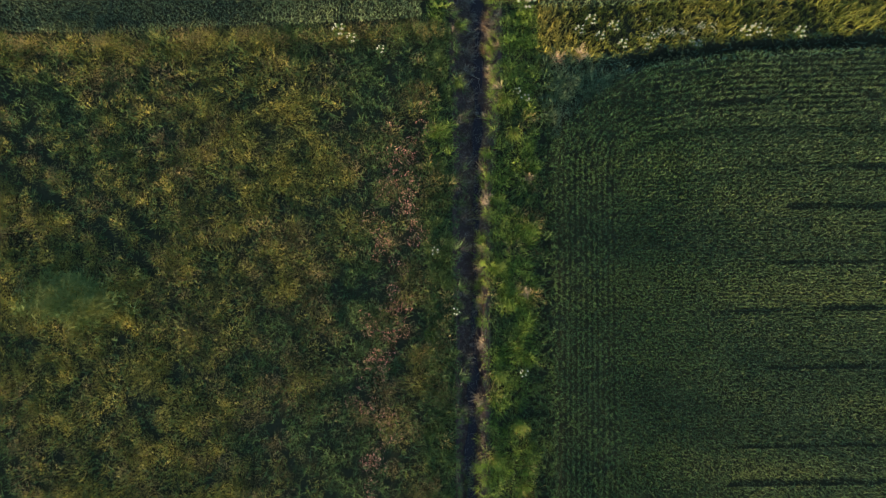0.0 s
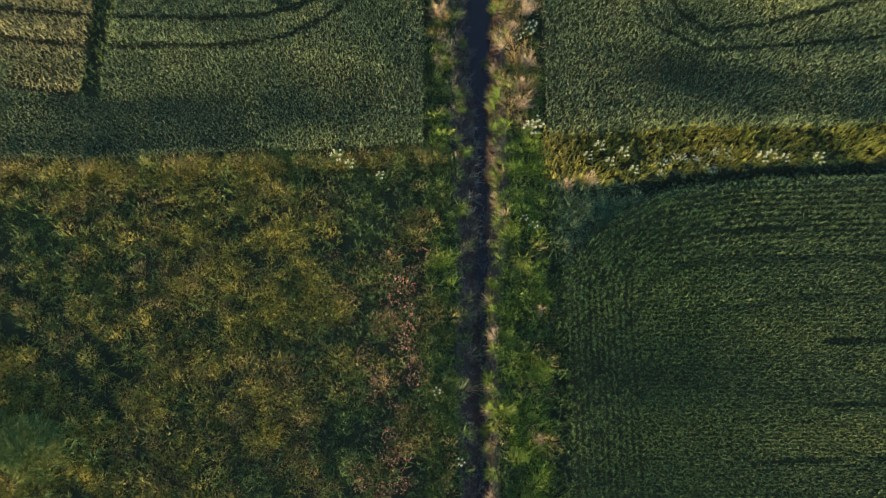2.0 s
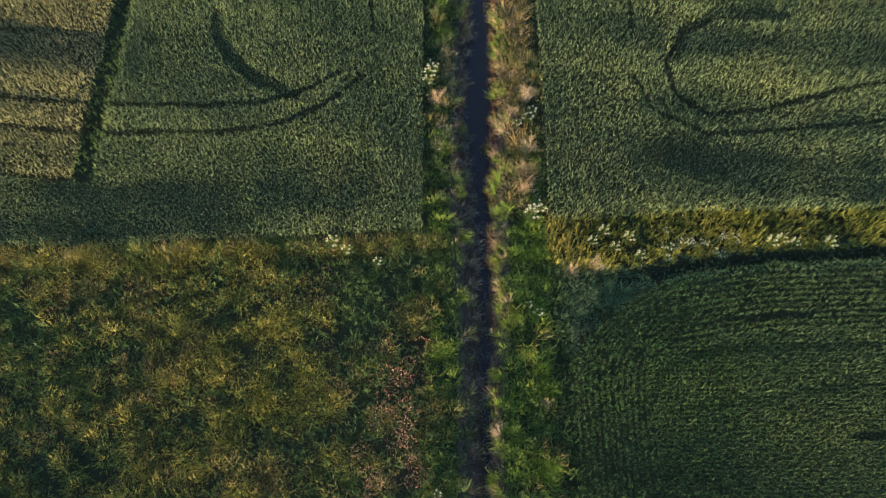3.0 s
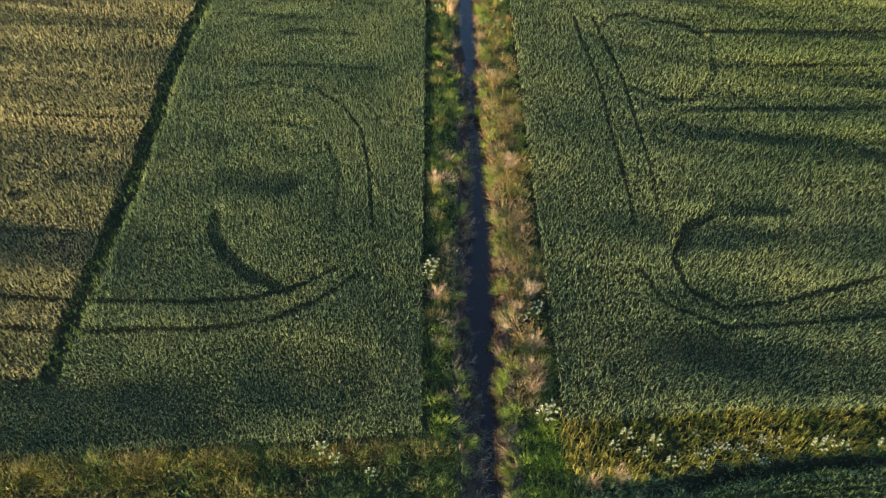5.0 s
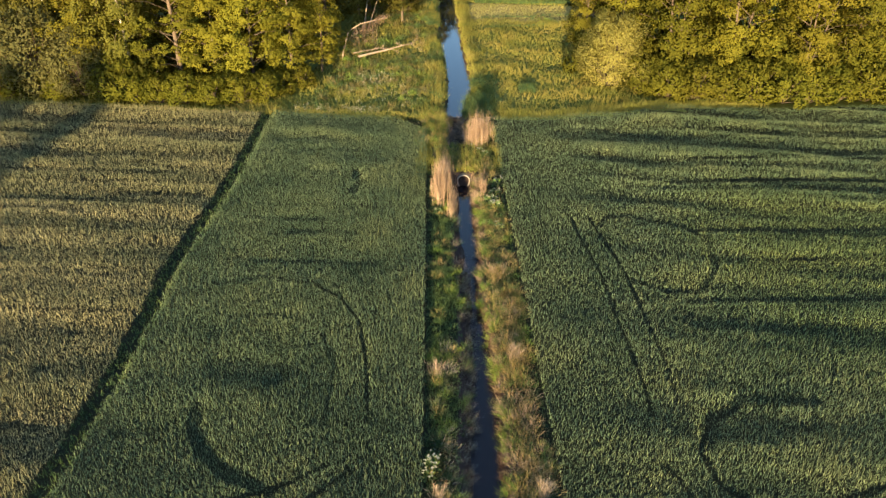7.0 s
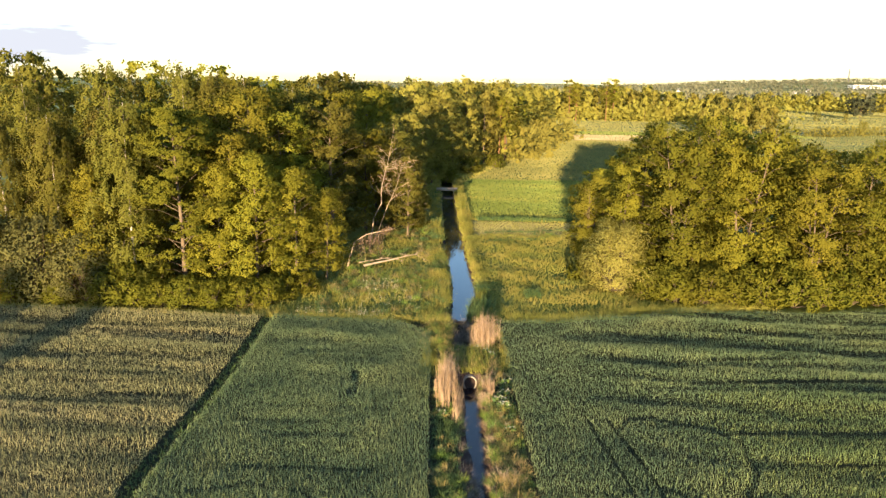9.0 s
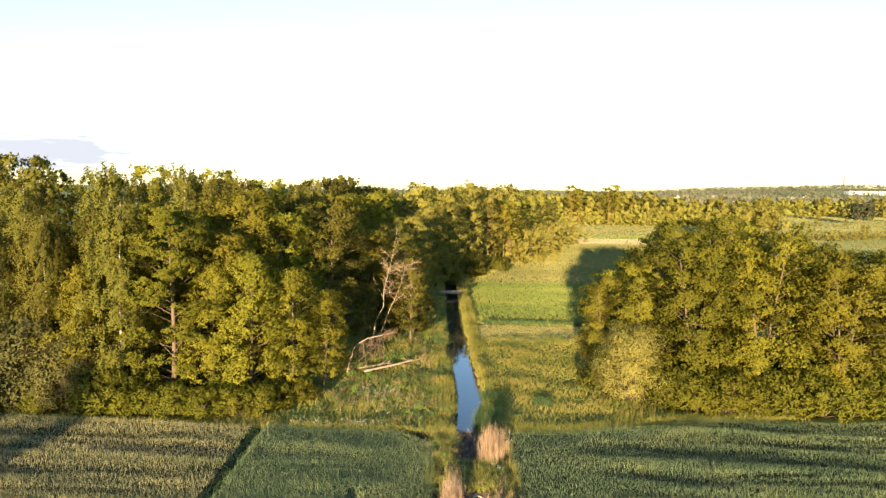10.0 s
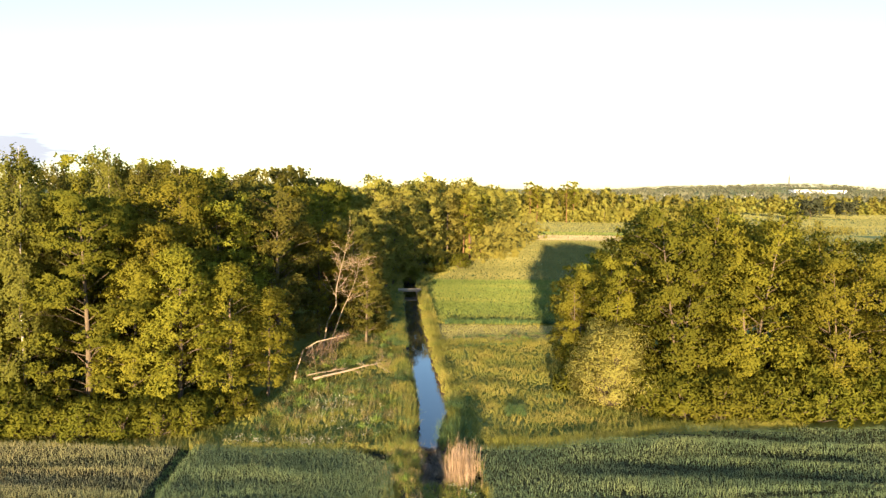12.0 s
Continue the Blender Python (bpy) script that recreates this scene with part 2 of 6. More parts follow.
# greyer, lighter leaf base stands in for haze over the distant woods
M_HAZED_WOOD = leaf_mat("hazed_wood", [(0.1, (0.09062, 0.09623, 0.06466)), (0.5, (0.1196, 0.1225, 0.07624)), (0.9, (0.1514, 0.1482, 0.09248))], 0.02, island=0.4, rough=0.9, spec=0.05)
M_FIELDOAK = leaf_mat("oak_leaf", [(0.1, (0.04531, 0.05277, 0.03043)), (0.5, (0.0598, 0.06718, 0.03588)), (0.9, (0.07571, 0.08125, 0.04352))], 0.02, island=0.4, rough=0.9, spec=0.05)
M_BARK = earth_mat("grey_brown_bark", [(0.3, (0.06, 0.045, 0.032)), (0.7, (0.15, 0.115, 0.08))], 1.0, 14.0, stretch=(1, 1, 0.3))
M_BIRCHBARK = earth_mat("birch_bark", [(0.35, (0.1, 0.085, 0.07)), (0.5, (0.34, 0.3, 0.25)), (0.7, (0.5, 0.46, 0.39))], 1.2, 6.0, stretch=(1, 1, 2.0))
M_PINEBARK = earth_mat("pine_bark", [(0.3, (0.12, 0.0585, 0.0315)), (0.7, (0.228, 0.124, 0.063))], 1.0, 9.0, stretch=(1, 1, 0.4))
M_DEADWOOD = earth_mat("barkless_dead_wood", [(0.3, (0.16, 0.12, 0.085)), (0.7, (0.36, 0.28, 0.2))], 0.8, 12.0, stretch=(1, 1, 0.4))
M_RUSTTWIG = leaf_mat("withered_twigs", [(0.1, (0.14, 0.07, 0.03)), (0.9, (0.32, 0.17, 0.07))], 0.8, glow=0.1)
M_CONCRETE = earth_mat("weathered_concrete", [(0.3, (0.16, 0.13, 0.1)), (0.7, (0.34, 0.3, 0.25))], 1.2, 18.0)
M_PIPE_SHADE = earth_mat("pipe_shade_concrete", [(0.3, (0.012, 0.01, 0.008)), (0.7, (0.035, 0.028, 0.022))], 1.2, 18.0, rough=0.6)
M_WHITEWALL = earth_mat("white_sheet_wall", [(0.3, (0.7, 0.7, 0.68)), (0.7, (0.82, 0.82, 0.8))], 0.05, 0.5, bump=0.1)
M_ROOF = earth_mat("grey_roof", [(0.3, (0.2, 0.2, 0.2)), (0.7, (0.32, 0.31, 0.3))], 0.05, 0.5, bump=0.1)
M_STEEL = earth_mat("galvanised_steel", [(0.3, (0.075, 0.0775, 0.0864)), (0.7, (0.105, 0.107, 0.119))], 0.3, 3.0, bump=0.1, rough=0.5)


# ---- geometry helpers ----
def mesh_obj(name, verts, faces, material=None, parent=None, smooth=False):
    """verts: n x 3; faces: m x k, all with the same count of corners."""
    verts, faces = np.asarray(verts, np.float32), np.asarray(faces, np.int32)
    me = bpy.data.meshes.new(name)
    k = faces.shape[1]
    me.vertices.add(len(verts))
    me.vertices.foreach_set("co", verts.ravel())
    me.loops.add(faces.size)
    me.loops.foreach_set("vertex_index", faces.ravel())
    me.polygons.add(len(faces))
    me.polygons.foreach_set("loop_start", np.arange(0, faces.size, k, dtype=np.int32))
    me.polygons.foreach_set("use_smooth", np.full(len(faces), smooth))
    me.update(calc_edges=True)
    if material:
        me.materials.append(material)
    ob = new(name, me)
    if parent:
        ob.parent = parent
    return ob


def part(name, bm, material, parent, label=""):
    me = bpy.data.meshes.new(name)
    bm.to_mesh(me)
    bm.free()
    me.materials.append(material)
    ob = new(name, me)
    ob.parent = parent
    if label:
        ob["label"] = label
    return ob


def unit(v):
    return v / np.maximum(np.linalg.norm(v, axis=-1, keepdims=True), 1e-6)


def kites(base, axis, side, length, width, fold=0.12):
    """Pointed leaf blades as folded four-cornered kites. base, axis and side: n x 3; length and width: n."""
    length, width = np.broadcast_to(length, len(base))[:, None], np.broadcast_to(width, len(base))[:, None]
    up = np.cross(side, axis)
    mid = base + axis * length * 0.5 + up * width * fold
    v = np.stack([base, mid + side * width * 0.5, base + axis * length, mid - side * width * 0.5], 1).reshape(-1, 3)
    return v


def spikes(base, axis, side, length, width):
    """Thin upright blades, each one pointed triangle."""
    length, width = np.broadcast_to(length, len(base))[:, None], np.broadcast_to(width, len(base))[:, None]
    return np.stack([base - side * width * 0.5, base + side * width * 0.5, base + axis * length], 1).reshape(-1, 3)


def tris(n):
    return np.arange(3 * n, dtype=np.int32).reshape(n, 3)


def quads(n):
    return np.arange(4 * n, dtype=np.int32).reshape(n, 4)


def tube(points, radii, sides=6):
    """A tapered round bar along points."""
    points, n = np.asarray(points, float), len(points)
    d = unit(np.gradient(points, axis=0))
    ref = np.where(np.abs(d[:, 2:3]) > 0.9, np.array([[1.0, 0, 0]]), np.array([[0, 0, 1.0]]))
    a = unit(np.cross(d, ref))
    b = np.cross(d, a)
    ang = np.arange(sides) * 2 * np.pi / sides
    r = np.asarray(radii)[:, None, None]
    v = points[:, None] + r * (np.cos(ang)[None, :, None] * a[:, None] + np.sin(ang)[None, :, None] * b[:, None])
    f = [(i * sides + j, i * sides + (j + 1) % sides, (i + 1) * sides + (j + 1) % sides, (i + 1) * sides + j) for i in range(n - 1) for j in range(sides)]
    return v.reshape(-1, 3), np.array(f)


class Pile:
    """Gathers pieces with the same count of corners into one mesh."""

    def __init__(self):
        self.v, self.f, self.n = [], [], 0

    def add(self, v, f):
        self.v.append(v), self.f.append(f + self.n)
        self.n += len(v)

    def make(self, name, material, parent=None, smooth=False):
        return mesh_obj(name, np.concatenate(self.v), np.concatenate(self.f), material, parent, smooth)


def line_dist(x, y, pts):
    """The distance of points from a bent line on the plan."""
    best = np.full(x.shape, 1e9)
    for (ax, ay), (bx, by) in zip(pts[:-1], pts[1:]):
        dx, dy = bx - ax, by - ay
        t = np.clip(((x - ax) * dx + (y - ay) * dy) / (dx * dx + dy * dy), 0, 1)
        best = np.minimum(best, np.hypot(x - ax - t * dx, y - ay - t * dy))
    return best


def smooth_noise(x, y, s, seed=0):
    """A cheap wavy field, about -1 to 1."""
    a, b = x / s + seed * 1.7, y / s - seed * 2.3
    return (np.sin(a + 1.3 * np.sin(b * 0.7 + seed)) + np.sin(b * 1.1 + 1.1 * np.sin(a * 0.8 + 2 * seed)) + np.sin((a + b) * 0.6 + seed)) / 3


def step(a, b, t):
    t = np.clip((t - a) / (b - a), 0, 1)
    return t * t * (3 - 2 * t)


# ---- plan ----
def ditch_x(y):
    return 2.2 - 0.082 * y


CROSS_DITCH = [(7.6, 8.6), (8.5, 9.0), (11.2, 9.8), (15.3, 10.5), (21.1, 11.3), (60.0, 15.5)]


def r1_top(x):
    return np.interp(x, [5.6, 6.7, 8.2, 9.8, 13.8, 20.8, 60], [5.2, 6.7, 8.0, 9.1, 10.1, 10.9, 14.9])


def r2_bottom(x):
    return np.interp(x, [3, 5.7, 11.1, 16.6, 21, 60], [11.2, 11.3, 12.2, 12.7, 13.3, 18])


def r2_far(x):
    return np.interp(x, [0.8, 6, 16.3, 35.3, 80], [57.8, 58.4, 61.9, 64.5, 70])


def weed_top(x):
    return np.interp(x, [-60, -20.3, -15.3, -10.2, -5, -0.3, 3], [4, 7.5, 7.9, 8.7, 9.3, 10.1, 10.3])


def strip_x(y):
    return np.interp(y, [9, 14, 24, 33, 40, 47, 58], [-16.5, -16.6, -17.05, -18.0, -18.0, -18.3, -19.3])


WATER_Y = [-60, -10, -5, 2, 7, 12.6, 16, 18, 21, 23.5, 26, 32, 36, 39, 44, 47, 51, 57, 58.7, 60, 64, 68, 73, 77.5, 81, 84.5, 88, 95, 130, 210]
WATER_L = [-0.4, -0.38, -0.12, 0.06, 0.04, -0.05, -0.45, -0.5, -0.25, -0.1, 0.04, 0.07, -0.03, -0.3, -0.15, -0.2, -0.3, -0.25, -0.6, -0.75, -0.55, -0.4, -0.45, -0.6, -1.0, -1.0, -0.9, -1.0, -1.1, -1.1]
WATER_R = [0.1, 0.05, 0.19, 0.36, 0.33, 0.51, 0.7, 0.82, 0.94, 1.04, 1.05, 0.46, 0.81, 0.88, 0.87, 0.85, 0.5, 0.35, 0.45, 0.6, 1.3, 2.05, 1.66, 1.55, 1.4, 1.35, 1.35, 1.2, 1.1, 1.1]


def ragged(y, phase):
    return 0.09 * np.sin(2.1 * y + phase) + 0.06 * np.sin(5.3 * y + 2 * phase)


def water_left(y):
    return np.interp(y, WATER_Y, WATER_L) + ragged(y, 0.4)


def water_right(y):
    return np.interp(y, WATER_Y, WATER_R) + ragged(y, 2.6)


def bank_left(y):
    """Where the bank's slope meets the level ground, west of the water."""
    return np.minimum(np.interp(y, [-60, -9, -2, 6, 11, 18.6, 20.5, 30, 40, 46, 58, 60, 68, 75, 82, 90, 210], [-0.7, -0.7, -0.85, -0.92, -1.15, -1.07, -0.85, -0.6, -0.85, -0.9, -1.1, -1.2, -0.9, -1.0, -1.5, -1.5, -1.6]), water_left(y) - 0.3)


def bank_right(y):
    return np.maximum(np.interp(y, [-60, -5, 0.7, 2.3, 7.5, 12.8, 16.3, 20.5, 25, 32.4, 38.5, 46, 58, 60, 68, 75, 90, 210], [0.54, 0.55, 0.62, 0.67, 1.2, 1.16, 1.16, 1.4, 1.36, 0.9, 1.38, 1.3, 1.1, 1.2, 2.5, 2.1, 1.8, 1.6]), water_right(y) + 0.25)


def ground_z(x, y):
    x, y = np.asarray(x, float), np.asarray(y, float)
    u = x - ditch_x(y)
    z = 0.05 * smooth_noise(x, y, 3.1, 1) + 0.03 * smooth_noise(x, y, 0.9, 2)
    level = np.where(y < 58.7, 0.74, 0.4)
    wl, wr, bl, br = water_left(y), water_right(y), bank_left(y), bank_right(y)
    slope_l, slope_r = np.clip((u - bl) / (wl - bl), 0, 1), np.clip((br - u) / (br - wr), 0, 1)
    bed = 0.35 * np.clip(np.minimum(u - wl, wr - u) / 0.25, 0, 1)
    dip = level * np.minimum(slope_l, slope_r) ** 0.8 + bed
    dip = dip * np.where((y > 46.2) & (y < 51.5), 0.0, 1.0) * (1 - step(205, 215, y))
    z = z - dip
    z = z - 0.4 * (1 - step(0.12, 0.42, line_dist(x, y, CROSS_DITCH))) * step(7.5, 9, x) * (y < 40)
    far = step(900, 2500, y)
    hill = 38 * np.exp(-((x - 1300) / 420) ** 2 - ((y - 2600) / 330) ** 2) + 14 * np.exp(-((x - 200) / 500) ** 2 - ((y - 2700) / 300) ** 2)
    hill += 15 * np.exp(-((x - 800) / 240) ** 2 - ((y - 2500) / 300) ** 2)
    return z + far * (hill + 2 * smooth_noise(x, y, 180, 3))


def spaced(*runs):
    out = []
    for a, b, s in runs:
        out += list(np.arange(a, b, s))
    return np.array(out)


# ---- ground: one sheet to the horizon ----
us = np.concatenate([-np.geomspace(3000, 62, 26), spaced((-60, -3, 2.0), (-3, 3, 0.15), (3, 25, 0.9), (25, 60, 2.0)), np.geomspace(62, 3000, 26)])
ys = np.concatenate([-np.geomspace(2500, 22, 16), spaced((-20, 7, 0.9), (7, 14, 0.25), (14, 46, 1.0), (46, 60, 0.35), (60, 104, 1.0), (104, 106, 0.4), (106, 300, 3.0)), np.geomspace(300, 4600, 96)])
U, Y = np.meshgrid(us, ys)
X = U + ditch_x(Y)
Z = ground_z(X, Y)
nu, ny = len(us), len(ys)
idx = np.arange(nu * ny).reshape(ny, nu)
faces = np.stack([idx[:-1, :-1], idx[:-1, 1:], idx[1:, 1:], idx[1:, :-1]], -1).reshape(-1, 4)
ground = mesh_obj("ground", np.stack([X, Y, Z], -1).reshape(-1, 3), faces, None, smooth=True)
for m in (M_SOIL, M_MUD, M_MEADOW, M_GREENFIELD, M_PALE, M_FARLAND):
    ground.data.materials.append(m)
uc, yc = (U[:-1, :-1] + U[1:, 1:]) / 2, (Y[:-1, :-1] + Y[1:, 1:]) / 2
xm = uc + ditch_x(yc)
kind = np.zeros(uc.shape, np.int32)
kind[(yc > 57.5) & (yc < 104.5)] = 2
kind[(uc > 3.0) & (yc < r2_far(xm) + 0.2) & (yc < 70) & (xm < 60)] = 0
kind[(yc > 104.5) & (yc < 262)] = 3
kind[(yc > 104.5) & (yc < 262) & (uc < 3.4)] = 2
kind[(yc > 257) & (yc < 284)] = 4
kind[(yc > 93.2) & (yc < 103) & (uc > 3.2) & (uc < 24)] = 4
kind[yc > 300] = 5
kind[yc < -40] = 5
kind[(np.abs(xm) > 95) & (yc < 300)] = 5
wet = (uc > bank_left(yc) - 0.15) & (uc < bank_right(yc) + 0.15)
kind[wet & ((yc < 46.3) | (yc > 51.3)) & (yc < 205)] = 1
ground.data.polygons.foreach_set("material_index", kind.ravel())
tagged(ground, "flat farmland with soil, rough meadow and fields to the horizon", "ground", kind="structure")


def water_sheet(name, y0, y1, z, material, label):
    yy = np.linspace(y0, y1, max(4, int((y1 - y0) / 0.5)))
    v = np.concatenate([np.stack([ditch_x(yy) + e, yy, np.full_like(yy, z)], -1) for e in (water_left(yy) - 0.12, water_right(yy) + 0.12)])
    n = len(yy)
    f = np.array([(i, n + i, n + i + 1, i + 1) for i in range(n - 1)])
    return tagged(mesh_obj(name, v, f, material), label, "water", kind="structure")


water_sheet("ditch_water", -40, 46.6, -0.725, M_WATER, "dark still water in a narrow farm ditch")
water_sheet("pool_water", 51.0, 58.7, -0.75, M_WATER, "dark pool between the culvert and the debris dam")
water_sheet("canal_water", 58.8, 206, -0.38, M_CANAL, "smooth canal water that mirrors the blue sky")


# ---- crops ----
def blades(x, y, z, height, per, lean, width, length=0.45):
    """Standing leaf blades, several to a tuft."""
    n = len(x)
    x, y, z, height = (np.repeat(a, per) for a in (x, y, z, height))
    m = n * per
    az, tilt = rng.uniform(0, 2 * np.pi, m), np.abs(rng.normal(0, lean, m)) + 0.1
    axis = np.stack([np.cos(az) * np.sin(tilt), np.sin(az) * np.sin(tilt), np.cos(tilt)], -1)
    side = np.stack([-np.sin(az), np.cos(az), np.zeros(m)], -1)
    turn = rng.uniform(-1, 1, m)[:, None]
    side = unit(side + 0.7 * turn * np.cross(axis, side))
    long_ = height * length * rng.uniform(0.7, 1.25, m)
    base = np.stack([x + rng.normal(0, 0.035, m), y + rng.normal(0, 0.035, m), z + height * (1 - length) * rng.uniform(0.55, 1.15, m)], -1)
    return spikes(base, axis, side, long_, width * rng.uniform(0.7, 1.3, m))


def rows_in(x0, x1, y0, y1, gap, step_, angle=0.0):
    """Seed places in drilled rows, along x, turned by angle on the plan."""
    cx, cy, r = (x0 + x1) / 2, (y0 + y1) / 2, math.hypot(x1 - x0, y1 - y0) / 2
    a, b = np.meshgrid(np.arange(-r, r, step_), np.arange(-r, r, gap))
    a, b = a.ravel() + rng.uniform(-0.5, 0.5, a.size) * step_, b.ravel() + rng.normal(0, 0.16, a.size) * gap
    c, s = math.cos(angle), math.sin(angle)
    x, y = cx + a * c - b * s, cy + a * s + b * c
    ok = (x > x0) & (x < x1) & (y > y0) & (y < y1)
    return x[ok], y[ok]


def crop(name, x, y, tracks, material, label, height=0.6, per=2, lean=0.5, width=0.02, lodged=(), wave=0.08, swell=0.0):
    keep = np.ones(len(x), bool)
    h = height * (1 + wave * smooth_noise(x * 0.22, y, 1.3, 4) + 0.1 * smooth_noise(x, y, 4.0, 5))
    h = h * (1 + swell * (1 + 1.5 * step(38, 52, y) + 0.7 * (1 - step(20, 27, y))) * step(4, 12, np.abs(x)) * np.clip(1.6 * smooth_noise(x * 0.07, y, 0.62, 11) + 0.7 * smooth_noise(x * 0.2, y, 0.3, 13), -1.3, 1))
    for pts, half in tracks:
        wob = half * (1 + 0.35 * smooth_noise(x, y, 0.5, 6))
        inside = line_dist(x, y, pts) < wob
        keep &= ~inside | (rng.uniform(0, 1, len(x)) < 0.6)
        h = np.where(inside, h * 0.5, h)
    for pts, half, *depth in lodged:
        low = depth[0] if depth else 0.62
        h = h * (low + (1 - low) * step(half * 0.6, half * 1.25, line_dist(x, y, pts) * (1 + 0.2 * smooth_noise(x, y, 0.6, 8))))
    x, y, h = x[keep], y[keep], h[keep]
    v = blades(x, y, ground_z(x, y), h, per, lean, width, length=0.37)
    return tagged(mesh_obj(name, v, tris(len(v) // 3), material), label, "crop", kind="stuff")


def bands(x0, x1, ys_, slope, seed):
    """Irregular streaks of lower crop, side by side with the drilling."""
    r = np.random.default_rng(seed)
    out = []
    for y0 in ys_:
        a = x0 + r.uniform(0, 0.45) * (x1 - x0)
        c = a + r.uniform(0.3, 0.6) * (x1 - x0)
        out.append(([(a, y0 + slope * a), ((a + c) / 2, y0 + slope * (a + c) / 2 + r.uniform(-0.25, 0.25)), (c, y0 + slope * c)], r.uniform(0.12, 0.42), r.uniform(0.74, 0.9)))
    return out


SPACING = 0.074
# wheat round the bend beside the ditch: headland rows along the edge, then rows across
x, y = rows_in(5, 27, -17, 11.5, 0.16, 0.036, 0.087)
n = 184000
xh, yh = rng.uniform(5, 27, n), rng.uniform(-17, 11.5, n)
a, b = x - ditch_x(y) - 3.6, r1_top(x) - y
inner = np.minimum(a, b) > 3.2
a, b = xh - ditch_x(yh) - 3.6, r1_top(xh) - yh
edge_h = -np.log(np.exp(-a * 2.2) + np.exp(-b * 2.2)) / 2.2
edge_h = np.where(np.minimum(a, b) > 0.02, edge_h + 0.1, -9)
b = (edge_h > 0) & (np.minimum(xh - ditch_x(yh) - 3.6, r1_top(xh) - yh) <= 3.2) & (np.mod(edge_h, 0.26) < 0.135)
a = inner
TRACKS_BEND = [([(12.1, 7.3), (15.6, 7.7)], 0.13), ([(17.0, 2.8), (27, 3.7)], 0.13), ([(13.6, -2.5), (17.4, -2.1)], 0.1),
      ([(16.5, -4.9), (27, -3.8)], 0.1), ([(15.2, -8.7), (27, -7.6)], 0.1), ([(16.4, 0.1), (27, 1.0)], 0.13), ([(15, -10.4), (27, -9.4)], 0.13), ([(18.5, -1.9), (27, -1.2)], 0.11), ([(20, 5.0), (27, 5.6)], 0.11)]
LODGED_BEND = [([(8.4, 3.0), (9.4, 5.0), (11.5, 5.9), (16, 6.4), (27, 7.4)], 0.2, 0.8), ([(12, 3.7), (16, 4.6), (27, 5.6)], 0.18, 0.84)]
x, y = np.concatenate([x[a], xh[b]]), np.concatenate([y[a], yh[b]])
# brighter leaf mixed in eastward paints the sunnier look into the crop's colour
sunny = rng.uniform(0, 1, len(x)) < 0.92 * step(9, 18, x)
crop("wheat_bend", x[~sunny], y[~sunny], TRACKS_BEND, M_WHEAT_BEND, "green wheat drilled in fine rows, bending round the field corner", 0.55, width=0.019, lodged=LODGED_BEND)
crop("wheat_bend", x[sunny], y[sunny], TRACKS_BEND, M_WHEAT_R, "wheat drilled in fine rows, brighter yellow-green standing in for sunlight", 0.55, width=0.019, lodged=LODGED_BEND)

# wheat between the ditch and the tramline strip
x, y = rows_in(-26, 0.5, 7.6, 57.5, 0.1, 0.056, math.pi / 2 + 0.05)
ok = (rng.uniform(0, 1, len(x)) < np.interp(y, [25, 56], [1, 0.86])) & (x - ditch_x(y) < -2.55) & (y > weed_top(x) + 0.35) & ((x > strip_x(y) + 0.36 + 0.14 * smooth_noise(x, y, 0.5, 61)) | (y < np.where(x < -20.35, 12.6, 11.2))) & (y < np.interp(x, [-19, -8, -3.6], [57, 56.7, 53]))
crop("wheat_west", x[ok], y[ok],
     [([(-26, 14.7), (-17.2, 15.1), (-12, 15.5), (-9.2, 16.0), (-7.2, 16.9), (-5.8, 18.0)], 0.15), ([(-26, 13.1), (-16.8, 13.6), (-10.7, 14.2), (-8.2, 14.9), (-6.3, 16.1), (-4.8, 17.8)], 0.15),
      ([(-9.2, 30.7), (-7.4, 29.4), (-6.0, 27.4), (-5.1, 24.0), (-4.5, 20.5)], 0.1), ],
     M_WHEAT, "blue-green wheat with curved tractor tracks", 0.65, swell=0.04,
     lodged=[([(-26, 8.9), (-15, 9.9), (-10.5, 10.6)], 1.7, 0.6), ([(-12.2, 20.6), (-12.0, 19.6), (-11.2, 18.4), (-9.8, 17.3), (-7.8, 16.5)], 0.35), ([(-7.6, 26), (-6.6, 23.8), (-6.4, 20.5)], 0.16, 0.78), ([(-14.8, 30.2), (-12, 31), (-9.2, 30.7)], 0.16, 0.8), ([(-8.6, 27), (-10.5, 27.6), (-13, 27.2)], 0.18, 0.85), ([(-12.0, 23.3), (-9.2, 23.2)], 0.8, 0.8), ([(-26, 11.6), (-9, 12.2), (-4.5, 12.3)], 1.5, 0.8), *bands(-17, -4, (33.0, 36.5, 38.2, 40.0, 51.2, 49.0), 0.02, 7), ([(-9.4, 45.4), (-8.8, 43.5), (-9, 42)], 0.35)])

